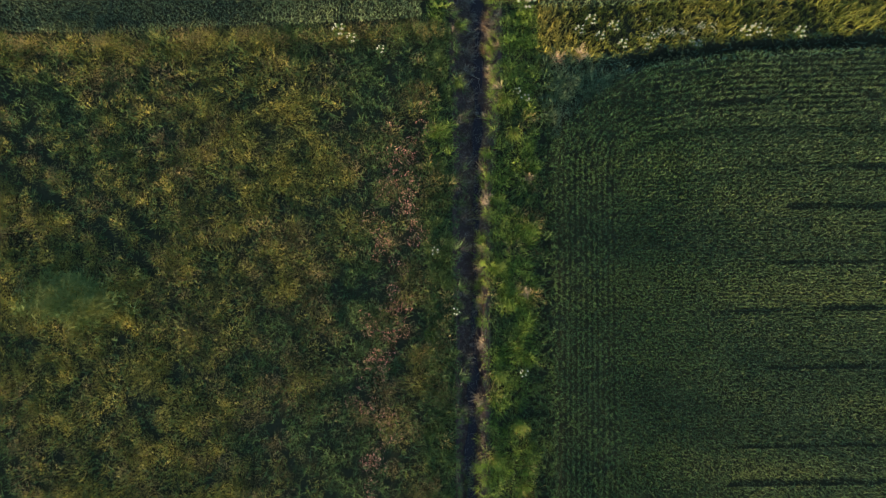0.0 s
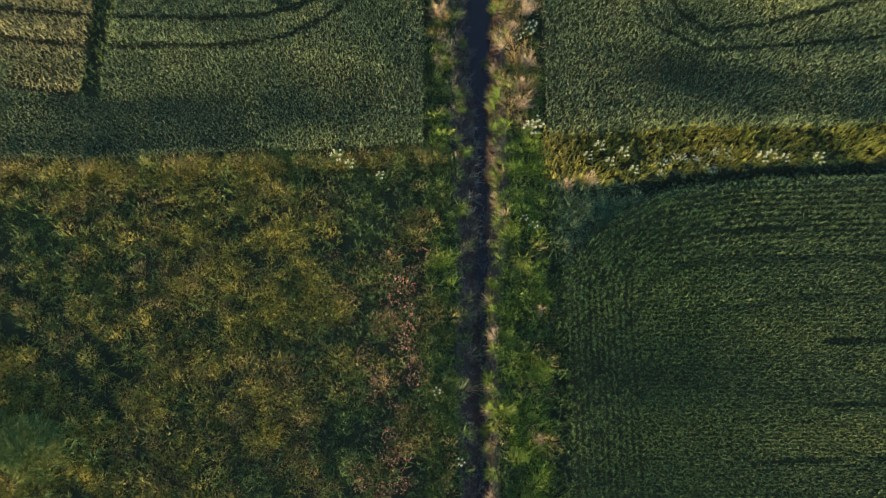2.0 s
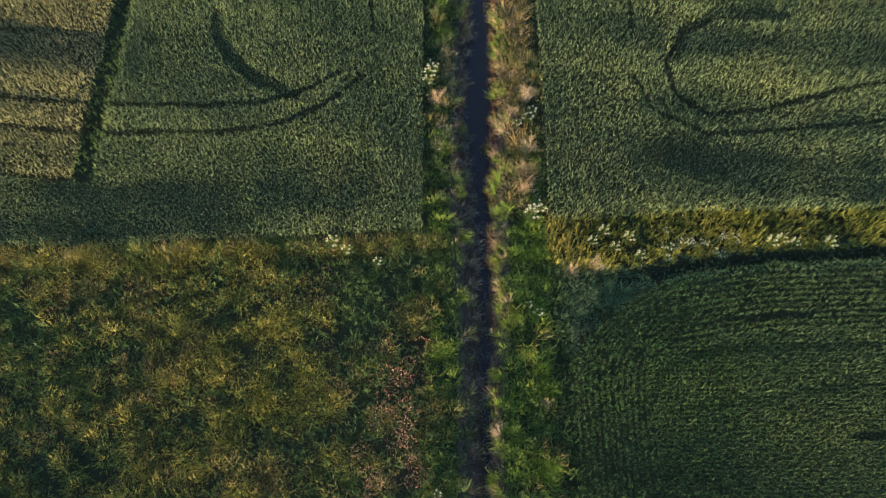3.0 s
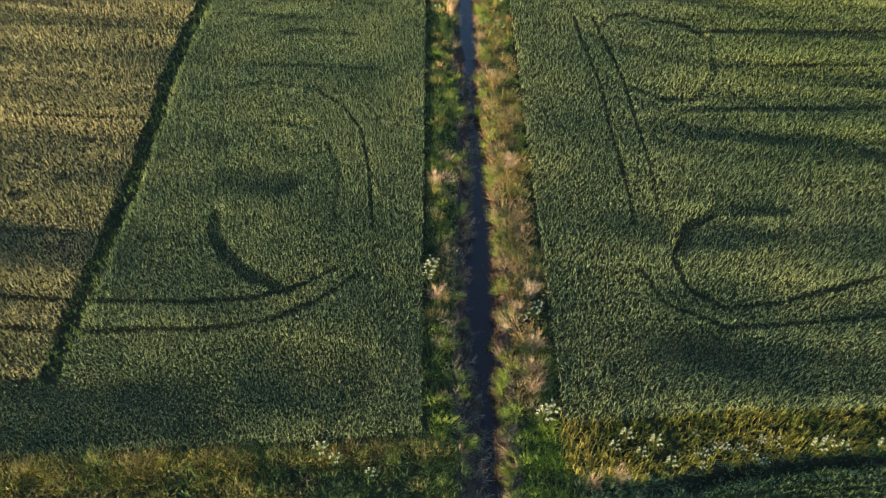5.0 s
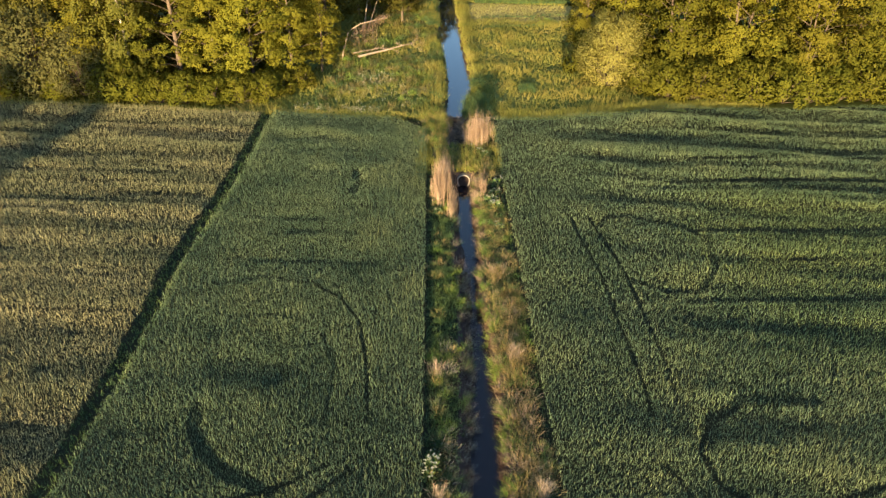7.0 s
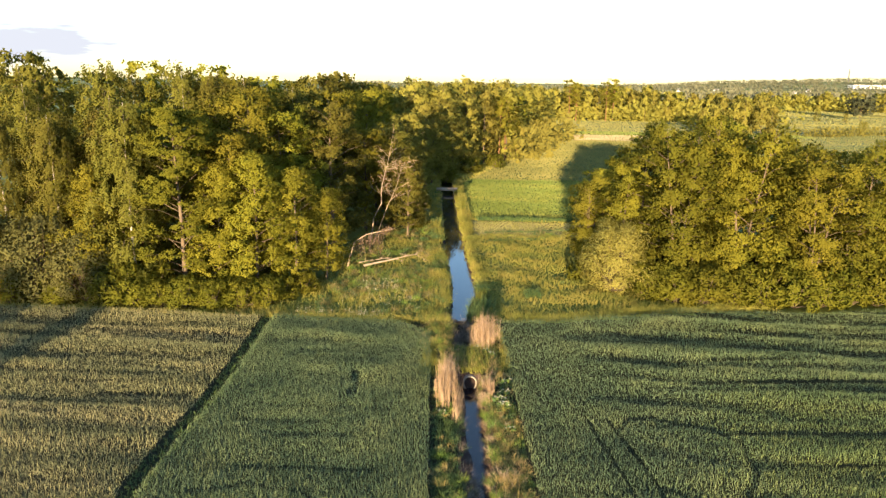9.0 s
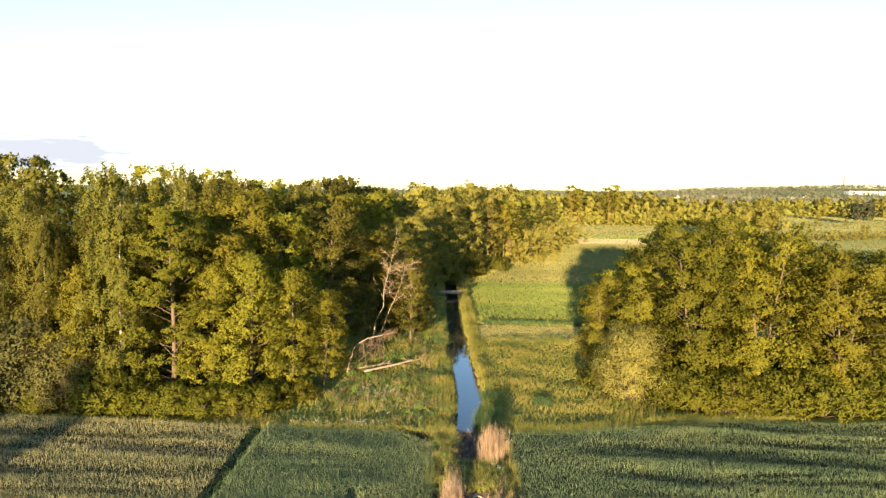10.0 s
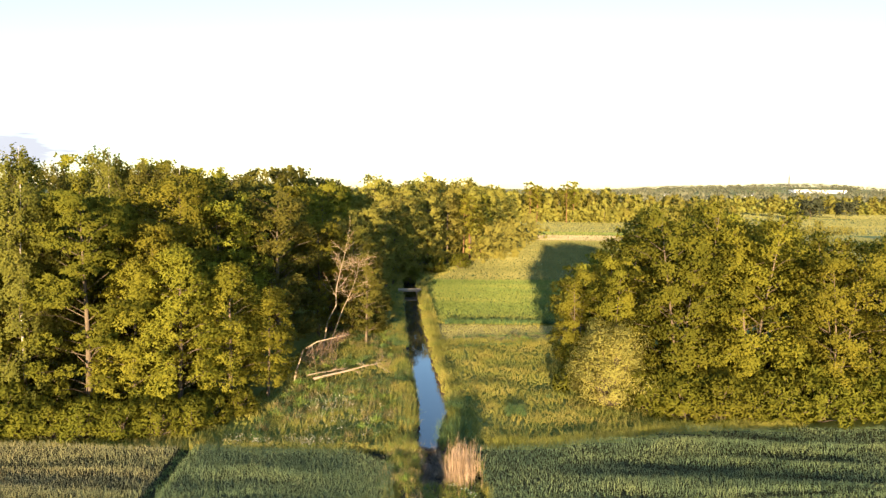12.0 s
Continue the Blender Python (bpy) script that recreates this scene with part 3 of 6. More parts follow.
# pale barley beyond the strip
x, y = rows_in(-48, -16, 11, 57, SPACING * 1.1, SPACING * 1.1, 0.02)
ok = (x < strip_x(y) - 0.55 + 0.14 * smooth_noise(x, y, 0.5, 62)) & (y > np.interp(x, [-48, -20.4, -20.3, -16], [13, 12.4, 11.3, 11.3])) & (x > -22 - 0.42 * y) & (y < 56.5) & (rng.uniform(0, 1, len(x)) < np.interp(y, [18, 56], [0.88, 0.5]))
crop("barley_field", x[ok], y[ok],
     [([(-48, 14.7), (-16, 15.1)], 0.17), ([(-48, 13.0), (-16, 13.6)], 0.17), ([(-50, 25.6), (-17, 27.3)], 0.1), ([(-50, 34.0), (-18, 36.0)], 0.1), ([(-50, 41), (-18, 42.5)], 0.1)],
     M_BARLEY, "pale yellow-green barley coming into ear", 0.7, wave=0.1, swell=0.1, lodged=bands(-52, -17, (18.2, 20.6, 23.7, 29.0, 31.0, 33.4, 38.3, 39.8, 44.3, 46.4, 48.8, 51.0, 53.5), 0.03, 4) + bands(-30, -17, (19.5, 28.2, 36.8, 41.0, 45.2, 50.2), 0.03, 5) + [([(-20.6, 22.5), (-20.2, 22.5)], 0.3), ([(-22.5, 21), (-22, 21)], 0.35), ([(-20.5, 25.2), (-20.2, 25.2)], 0.25)])

# wheat east of the ditch
x, y = rows_in(-1, 48, 11, 67, SPACING * 1.1, SPACING * 1.1, 0.11)
ok = (rng.uniform(0, 1, len(x)) < np.interp(y, [20, 60], [0.92, 0.5])) & (x - ditch_x(y) > 3.12) & (y > r2_bottom(x)) & (y < r2_far(x)) & (x < 14 + 0.48 * y)
TRACKS_EAST = [([(6.2, 40.0), (6.4, 38.2), (7.4, 32.8), (7.75, 28.2), (8.1, 25.2), (8.3, 22.0)], 0.12), ([(7.4, 40), (7.8, 38.3), (8.9, 33.0), (9.3, 28.4), (9.6, 25.3), (9.6, 22.9)], 0.12),
      ([(16.0, 23.2), (12.6, 23.0), (10.9, 22.0), (9.9, 20.0), (10.3, 18.3), (11.9, 17.3), (14.5, 17.8), (19.3, 19.5), (26, 21)], 0.15), ([(8.3, 19.1), (9.3, 17.3), (11.8, 16.2), (15.5, 16.8), (26, 18.8)], 0.12), ([(14, 46.0), (20, 47.0), (48, 49.8)], 0.2), ([(16, 50.2), (24, 51.3), (48, 54.3)], 0.2), ([(19, 36), (40, 38.4)], 0.12)]
LODGED_EAST = [([(8, 13.6), (27, 15.6)], 1.4, 0.84), ([(7.8, 38.6), (8.6, 40.2), (10.2, 40.6), (11.3, 40.2), (13.5, 39.6), (14.7, 38.0), (14.4, 34.6), (12.9, 32.0), (11.0, 31.8), (9.4, 32.6)], 0.22), ([(16.0, 23.4), (12.6, 23.2), (10.9, 22.0), (10.2, 20.2)], 0.35),
             *bands(11, 48, (24.5, 26.3, 27.6, 29.2, 30.6, 32.2, 34.6, 37.4, 40.5, 42.0, 43.6, 45.2, 47.5, 51.8, 54.5), 0.09, 6), ([(12, 31.0), (40, 34)], 0.25), ([(14, 39), (45, 42.5)], 0.25)]
golden = rng.uniform(0, 1, len(x)) < step(9, 19, x - 0.12 * (y - 30)) * (0.8 + 0.2 * smooth_noise(x * 0.2, y, 1.6, 17)) * step(23, 30, y) * (1 - 0.85 * step(42, 51, y))
crop("wheat_east", x[ok & ~golden], y[ok & ~golden], TRACKS_EAST, M_WHEAT, "blue-green wheat with looping tractor tracks", 0.6, wave=0.14, swell=0.16, lodged=LODGED_EAST)
crop("wheat_east", x[ok & golden], y[ok & golden], TRACKS_EAST, M_WHEAT_R, "yellow-green wheat lying in low waves", 0.6, wave=0.14, swell=0.16, lodged=LODGED_EAST)

# ---- grass and weeds ----
def scatter(x0, x1, y0, y1, density):
    n = int((x1 - x0) * (y1 - y0) * density)
    return rng.uniform(x0, x1, n), rng.uniform(y0, y1, n)


def sward(name, x, y, h, material, label, per=7, lean=0.55, width=0.035, length=0.85, category="grass"):
    v = blades(x, y, ground_z(x, y), h, per, lean, width, length=length)
    return tagged(mesh_obj(name, v, tris(len(v) // 3), material), label, category, kind="stuff")


def fans(name, x, y, h, count, width, material, label, category="grass", slant=(0.1, 0.12), spread=0.95, long_=(0.55, 1.1), foot=0.1):
    """Grass and weed clumps whose blades radiate from the foot and lean with the wind. h: one height for each clump."""
    m = len(x) * count
    cx, cy, cz, hh = (np.repeat(a, count) for a in (x, y, ground_z(x, y), h))
    lean = np.repeat(rng.normal(0, 0.16, (len(x), 2)) + slant, count, 0)
    az, q = rng.uniform(0, 2 * np.pi, m), rng.uniform(0, 1, m) ** 0.7
    out = np.stack([np.cos(az), np.sin(az), np.zeros(m)], -1)
    tilt = 0.12 + spread * q
    axis = out * np.sin(tilt)[:, None] + rng.normal(0, 0.13, (m, 3))
    axis[:, 2] += np.cos(tilt)
    axis[:, :2] += lean
    axis = unit(axis)
    base = np.stack([cx, cy, cz], -1) + out * (q * foot * (0.6 + hh))[:, None]
    base[:, 2] += hh * rng.uniform(0.0, 0.55, m) * (1 - 0.6 * q)
    side = unit(np.cross(axis, rng.normal(0, 0.5, (m, 3)) + (0, 0, 1)))
    v = spikes(base, axis, side, hh * rng.uniform(*long_, m), width * rng.uniform(0.6, 1.4, m))
    return tagged(mesh_obj(name, v, tris(m), material), label, category, kind="stuff")


def leafy(name, x, y, h, radius, leaves, size, material, label, category="weeds"):
    """Broad-leaved clumps: leaves spread over a small dome."""
    n = len(x)
    cx, cy, cz, hh, rr = (np.repeat(a, leaves) for a in (x, y, ground_z(x, y), h, radius))
    m = n * leaves
    d = unit(rng.normal(0, 1, (m, 3)) * (1, 1, 0.8) + (0, 0, 0.5))
    p = np.stack([cx + d[:, 0] * rr, cy + d[:, 1] * rr, cz + hh * np.clip(0.45 + 0.55 * d[:, 2], 0.1, 1)], -1)
    axis = unit(d + rng.normal(0, 0.45, (m, 3)) + (0, 0, 0.25))
    side = unit(np.cross(axis, rng.normal(0, 1, (m, 3))))
    v = kites(p, axis, side, size * rng.uniform(0.6, 1.4, m), size * 0.42 * rng.uniform(0.7, 1.3, m))
    return tagged(mesh_obj(name, v, quads(m), material), label, category, kind="stuff")


# both sides of the ditch: short grass below, fanned clumps above it
x, y = scatter(-6, 9, -17, 46.5, 62)
u = x - ditch_x(y)
bl, br = bank_left(y), bank_right(y)
ok = ((u > br - 0.1) & (u < 3.05)) | ((u < bl + 0.15) & (u > -2.4))
ok &= rng.uniform(0, 1, len(x)) < 0.62
h = 0.3 * (1 + 0.45 * smooth_noise(x, y, 0.7, 3)) * np.where(np.abs(u) > 2.2, 0.8, 1.0)
sward("verge_grass", x[ok], y[ok], h[ok], M_WEED_GREEN, "short dark green grass along both ditch banks", per=5, lean=0.75, width=0.022)
x, y = scatter(-6, 9, -17, 46.5, 9)
u = x - ditch_x(y)
bl, br = bank_left(y), bank_right(y)
east, west = (u > br + 0.05) & (u < 2.9), (u < bl - 0.28) & (u > -2.3)
patch = smooth_noise(x, y, 0.9, 9) + 0.5 * smooth_noise(x, y, 2.4, 19) + rng.normal(0, 0.3, len(x))
dry_chance = np.where(east, np.interp(y, [11, 13, 20, 25, 27, 36, 38, 46], [0.06, 0.42, 0.5, 0.42, 0.2, 0.22, 0.5, 0.55]) + np.where((u > 1.9) & (y > 25), 0.22, 0), np.where(y > 13, 0.08, 0.03))
dry = rng.uniform(0, 1, len(x)) < dry_chance + 0.25 * (patch > 0.45) * (y > 12)
dark = ~dry & (patch < np.where(west, 0.62, -0.2))
thin = patch > np.where(west, -0.95, -0.8)
for sel, hh, count, width, material, label in (
        ((east | west) & thin & ~dry & ~dark, (0.35, 0.75), 92, 0.018, M_VERGE, "fanned clumps of yellow-green grass on the ditch banks"),
        ((east | west) & thin & dark, (0.3, 0.6), 84, 0.018, M_WEED_GREEN, "dark green grass clumps on the ditch banks"),
        ((east | west) & thin & dry, (0.4, 0.85), 80, 0.014, M_GOLDGRASS, "golden dry grass clumps on the ditch banks")):
    fans("bank_clumps", x[sel], y[sel], rng.uniform(*hh, sel.sum()), count, width, material, label, long_=(0.2, 0.55), foot=0.3, spread=0.9)
ok = (east | west) & (smooth_noise(x, y, 1.1, 15) > 0.3) & (rng.uniform(0, 1, len(x)) < 0.2)
k = ok.sum()
leafy("bank_herbs", x[ok], y[ok], rng.uniform(0.35, 0.7, k), rng.uniform(0.1, 0.24, k), 46, 0.075, M_WEED_GREEN, "dark green nettles and herbs on the ditch banks")
# clumps that lean out over the water and down the mud slopes
r = np.random.default_rng(31)
n = 330
y = r.uniform(-17, 46, n)
flank = np.where(r.uniform(0, 1, n) < 0.6, 1, -1)
x = ditch_x(y) + np.where(flank > 0, bank_right(y) - r.uniform(0.0, 0.35, n), bank_left(y) + r.uniform(0.0, 0.4, n))
x = np.where((y > 26) & (y < 36) & (r.uniform(0, 1, n) < 0.35), ditch_x(y) + r.uniform(-0.1, 0.8, n), x)
dry = r.uniform(0, 1, n) < np.where(y > 12, 0.42, 0.3)
for sel, way, material, label in ((~dry & (flank > 0), -0.45, M_VERGE, "green sedge clumps leaning over the water"), (~dry & (flank < 0), 0.45, M_WEED_GREEN, "dark green sedge clumps leaning over the water"),
                                  (dry & (flank > 0), -0.55, M_STRAW, "withered sedge clumps leaning over the water"), (dry & (flank < 0), 0.5, M_LITTER, "withered brown sedge clumps leaning over the water")):
    fans("water_edge_sedge", x[sel], y[sel], r.uniform(0.35, 0.75, sel.sum()), 46, 0.015, material, label, slant=(way, 0.1))
r = np.random.default_rng(37)
n = 420
y = np.where(r.uniform(0, 1, n) < 0.7, r.uniform(-17, 14, n), r.uniform(14, 46, n))
x = ditch_x(y) + r.uniform(0, 1, n) * (bank_right(y) - bank_left(y)) + bank_left(y)
fans("ditch_wisps", x, y, r.uniform(0.25, 0.6, n), 9, 0.012, M_WISP, "pale withered blades trailing across the ditch", slant=(0.0, 0.25), spread=1.15)
# rust-brown dead growth above the eastern water line, mauve-grey on the western one, golden grass behind
r = np.random.default_rng(43)
n = 330
y = r.uniform(9, 46, n)
fans("waterline_growth", ditch_x(y) + water_right(y) + r.uniform(0.0, 0.28, n), y, r.uniform(0.2, 0.42, n), 24, 0.014, M_BRUSH, "rust-brown dead growth along the water line", slant=(-0.3, 0.0), spread=0.9)
y = r.uniform(6, 34, 200)
fans("waterline_growth", ditch_x(y) + water_left(y) - r.uniform(0.0, 0.45, 200), y, r.uniform(0.3, 0.6, 200), 22, 0.013, M_WISP, "mauve-grey withered sedge along the water line", slant=(0.35, -0.1), spread=0.7)
n = 150
y = r.uniform(11.5, 34, n)
for k, (material, label) in enumerate(((M_GOLDGRASS, "golden grass hanging over the sunny bank"), (M_STRAW, "pale straw hanging over the sunny bank"))):
    sel = np.arange(n) % 2 == k
    fans("sunny_bank_grass", ditch_x(y[sel]) + r.uniform(1.25, 2.5, sel.sum()), y[sel], r.uniform(0.45, 0.85, sel.sum()), 44, 0.013, material, label, slant=(-0.15, -0.2), spread=0.7, foot=0.3)
y = r.uniform(11, 27, 34)
fans("bleached_grass", ditch_x(y) - r.uniform(1.2, 2.0, 34), y, r.uniform(0.5, 0.8, 34), 40, 0.011, M_WISP, "bleached grass hanging toward the ditch", slant=(0.2, -0.3), spread=0.6, foot=0.2)
# dead sedge lies on the muddy bed, sparse straws hang from the sunny bank
x, y = scatter(-3, 5, -17, 46, 60)
u = x - ditch_x(y)
ok = (u > bank_left(y)) & (u < bank_right(y)) & ((u < water_left(y) - 0.05) | (u > water_right(y) + 0.05)) & (smooth_noise(x, y, 0.8, 5) > np.where(y > 14, 0.2, -0.35))
sward("ditch_litter", x[ok], y[ok], rng.uniform(0.2, 0.45, ok.sum()), M_LITTER, "dead brown sedge lying over the muddy ditch bed", per=5, lean=1.1, width=0.014)
x, y = scatter(-3, 5, 12, 46, 46)
u = x - ditch_x(y)
ok = (u > water_right(y) + 0.1) & (u < bank_right(y) + 0.25) & (smooth_noise(x, y, 0.7, 27) > -0.1)
sward("hanging_straw", x[ok], y[ok], rng.uniform(0.3, 0.55, ok.sum()), M_STRAW, "straw-coloured grass hanging down the sunny bank", per=4, lean=1.0, width=0.013)
# overgrown margin north of the cross ditch
x, y = scatter(3, 27, 6, 14, 36)
ok = (x - ditch_x(y) > 3.0) & (y < r2_bottom(x) + 0.2) & (y > r1_top(x) + 0.15) & (line_dist(x, y, CROSS_DITCH) > 0.28) & ~((x < 9.2) & (y < 9.1))
sward("margin_grass", x[ok], y[ok], 0.5 * (1 + 0.4 * smooth_noise(x[ok], y[ok], 0.8, 4)), M_MEADOWGRASS, "rank yellow-green grass on the ditch margin", per=6)
x, y = scatter(8, 27, 8, 14, 40)
ok = line_dist(x, y, CROSS_DITCH) < 0.6
sward("cross_ditch_grass", x[ok], y[ok], rng.uniform(0.1, 0.22, ok.sum()), M_SOFT, "dark grass growing in the shallow cross ditch", per=4, lean=0.8, width=0.025)
x, y = scatter(4, 9, -17, 9.5, 40)
u = x - ditch_x(y)
ok = (u > 2.7) & (u < 3.75)
sward("wheat_side_grass", x[ok], y[ok], rng.uniform(0.25, 0.5, ok.sum()), M_WEED_GREEN, "dark green grass along the wheat's edge", per=5, lean=0.6, width=0.03)
# soft dark grass filling the bend
x, y = scatter(4.5, 10, 5, 10, 12)
ok = (x - ditch_x(y) > 3.3) & (y > r1_top(x) + 0.1) & (line_dist(x, y, CROSS_DITCH) > 0.3) & (y < 9.3)
k = ok.sum()
fans("bend_grass", x[ok], y[ok], rng.uniform(0.3, 0.55, k), 64, 0.02, M_CORNER, "soft dark grass in the field corner", long_=(0.3, 0.7), foot=0.3)
# low grass on the strip between wheat and barley
x, y = scatter(-21, -15, 11, 58, 40)
ok = np.abs(x - strip_x(y) + 0.1) < 0.6
sward("strip_grass", x[ok], y[ok], rng.uniform(0.12, 0.34, ok.sum()), M_WEED_GREEN, "low dark grass on the strip between two crops", per=4, width=0.03)

# weed meadow south-west
x, y = scatter(-24, 2.5, -17, 11, 6.2)
u = x - ditch_x(y)
ok = (u < -1.2) & (y < weed_top(x) + 0.25 * smooth_noise(x, y, 0.8, 2))
RUTS = ([(-24, 3.4), (-17.7, 0.5), (-16.9, 0.0), (-13.9, -1.75), (-12.4, -2.9)], [(-24, 4.9), (-16.5, 1.45), (-13.6, -0.3), (-12.2, -1.2)], [(-17, -6.2), (-13.5, -8), (-11.5, -10.2)])
for pts in RUTS:
    ok &= line_dist(x, y, pts) > 0.33 * (1 + 0.4 * smooth_noise(x, y, 0.8, 14))
ok &= smooth_noise(x, y, 0.6, 12) > -0.75
ok &= np.hypot((x + 16.2) / 1.5, (y + 4.2) / 0.9) > 1
x, y = x[ok], y[ok]
tone = 0.8 * smooth_noise(x, y, 2.6, 3) + 0.5 * smooth_noise(x, y, 0.8, 5) + rng.normal(0, 0.3, len(x))
tone = tone - 0.5 * step(-8.5, -4.5, x - ditch_x(y)) - 0.22 * step(2.0, 7.0, y) + 0.35 * np.exp(-((x - ditch_x(y) + 3.0) / 1.1) ** 2) + 0.1 + 0.75 * np.exp(-((x + 15.5) / 6.5) ** 2 - ((y + 3) / 5) ** 2)
for name, sel, material, hh, count, label in (
        ("gold_weeds", tone > 0.25, M_WEED_GOLD, (0.45, 0.85), 120, "yellow-green feathery weeds in a fallow meadow"),
        ("brown_weeds", (tone <= 0.25) & (tone > -0.1), M_WEED_BROWN, (0.4, 0.8), 116, "brownish seeding weeds in a fallow meadow"),
        ("green_weeds", tone <= -0.1, M_WEED_GREEN, (0.3, 0.7), 96, "dark green weeds in a fallow meadow")):
    k = sel.sum()
    fans(name, x[sel], y[sel], rng.uniform(*hh, k) * (1 + 0.3 * smooth_noise(x[sel], y[sel], 0.7, 51)), int(count * 1.15), 0.0165, material, label, "weeds", slant=(0.1, 0.12), spread=1.0, long_=(0.1, 0.27), foot=0.38)
r = np.random.default_rng(41)
x, y = r.normal(-14.5, 4.6, 380), r.normal(-2.5, 4.8, 380)
ok = (x > -24) & (y < weed_top(x) - 0.3) & (np.minimum(line_dist(x, y, RUTS[0]), line_dist(x, y, RUTS[1])) > 0.36)
k = ok.sum()
fans("bright_weeds", x[ok], y[ok], r.uniform(0.55, 0.95, k), 120, 0.017, M_WEED_GOLD, "bright yellow-green weeds in a fallow meadow", "weeds", slant=(0.12, 0.14), spread=1.0, long_=(0.12, 0.3), foot=0.34)
x, y = scatter(-24, 1.8, -17, 11, 10)
ok = (x - ditch_x(y) < -0.8) & (y < weed_top(x)) & (np.minimum(line_dist(x, y, RUTS[0]), line_dist(x, y, RUTS[1])) > 0.14)
sward("meadow_undergrowth", x[ok], y[ok], rng.uniform(0.2, 0.5, ok.sum()), M_WEED_GREEN, "dull green grass between the weeds", per=5, lean=0.8, width=0.04)
# brighter, taller weeds along the meadow's far edge
x = rng.uniform(-24, 0, 300)
y = weed_top(x) - np.abs(rng.normal(0, 0.4, 300)) + 0.1
tall = rng.uniform(0.65, 1.05, 300) * np.interp(x, [-12, -6], [1.25, 0.85])
tint = rng.uniform(0, 1, 300) + 0.3 * smooth_noise(x, y, 0.9, 23)
for sel, material, label in ((tint > 0.75, M_WEED_GOLD, "tall yellow-green weeds along the meadow edge"), ((tint <= 0.75) & (tint > 0.35), M_WEED_BROWN, "tall brownish weeds along the meadow edge"), (tint <= 0.35, M_WEED_GREEN, "tall dark green weeds along the meadow edge")):
    fans("edge_weeds", x[sel], y[sel], tall[sel] * 0.9, 96, 0.015, material, label, "weeds", slant=(0.1, 0.14), spread=0.9, long_=(0.12, 0.32), foot=0.34)
# soft grass patch and pink sorrel
x, y = rng.normal(-16.4, 0.95, 170), rng.normal(-4.4, 0.6, 170)
fans("soft_grass_patch", x, y, rng.uniform(0.38, 0.58, 170), 90, 0.018, M_SOFT_LIGHT, "soft blue-green grass patch blown to one side", slant=(0.6, 0.35), spread=0.6, foot=0.3)
for cx, cy, n in ((-1.3, 3.8, 8), (-1.0, 1.7, 12), (-1.9, 2.4, 6), (-0.6, 0.1, 6), (-1.1, -3.3, 8), (-1.3, -5.2, 8), (-1.9, -6.1, 7), (-1.0, -8.7, 8), (-1.5, -10.7, 8), (-0.4, 5.2, 4), (-2.2, -1.0, 6), (-1.5, -2.0, 5), (-2.6, -4.4, 5), (-2.4, -8.0, 5), (-2.3, 0.6, 5), (-1.7, -12.5, 8), (-2.3, 4.6, 4)):
    x, y = rng.normal(cx, 0.35, n), rng.normal(cy, 0.5, n)
    leafy("sorrel_patch", x, y, rng.uniform(0.45, 0.8, n), np.full(n, 0.26), 34, 0.055, M_PINK, "patch of pink-red flowering sorrel among weeds", "wildflowers")


def empty(name, x, y, z=None, turn=0.0, label="", category="", group=""):
    ob = new(name)
    ob.empty_display_size = 0.3
    ob.matrix_basis = pose(x, y, float(ground_z(np.array(x, float), np.array(y, float))) if z is None else z, 0, 0, turn)
    return tagged(ob, label, category, group)


def put_copies(source, places, **tags):
    """The first place takes the source itself, the others take copies; places: x, y, turn, scale."""
    out = []
    for i, (x, y, turn, size) in enumerate(places):
        m = pose(x, y, float(ground_z(np.array(x, float), np.array(y, float))), 0, 0, turn) @ Matrix.Scale(size, 4)
        ob = source if i == 0 else copy_thing(source, m)
        ob.matrix_basis = m
        out.append(tagged(ob, **tags))
    return out


def tussock(seed, material, height=0.8, count=90, spread=0.9, name="dry_grass_tussock", width=0.022):
    r = np.random.default_rng(seed)
    thing = new(name)
    az, tilt = r.uniform(0, 2 * np.pi, count), np.abs(r.normal(0, spread * 0.38, count))
    lean_x, lean_y = r.normal(0, 0.35, 2)
    axis = unit(np.stack([np.cos(az) * np.sin(tilt) + lean_x, np.sin(az) * np.sin(tilt) + lean_y, np.cos(tilt)], -1))
    side = np.stack([-np.sin(az), np.cos(az), np.zeros(count)], -1)
    base = np.stack([r.normal(0, 0.12, count), r.normal(0, 0.12, count), np.full(count, -0.03)], -1)
    long_ = height * r.uniform(0.6, 1.2, count)
    half = base + axis * long_[:, None] * 0.55
    bend = unit(axis + np.stack([np.cos(az), np.sin(az), -0.6 * np.ones(count)], -1) * 0.35)
    v = np.concatenate([kites(base, axis, side, long_ * 0.75, width), kites(half, bend, side, long_ * 0.5, width)])
    mesh_obj("tuft", v, quads(len(v) // 4), material, thing)
    return thing


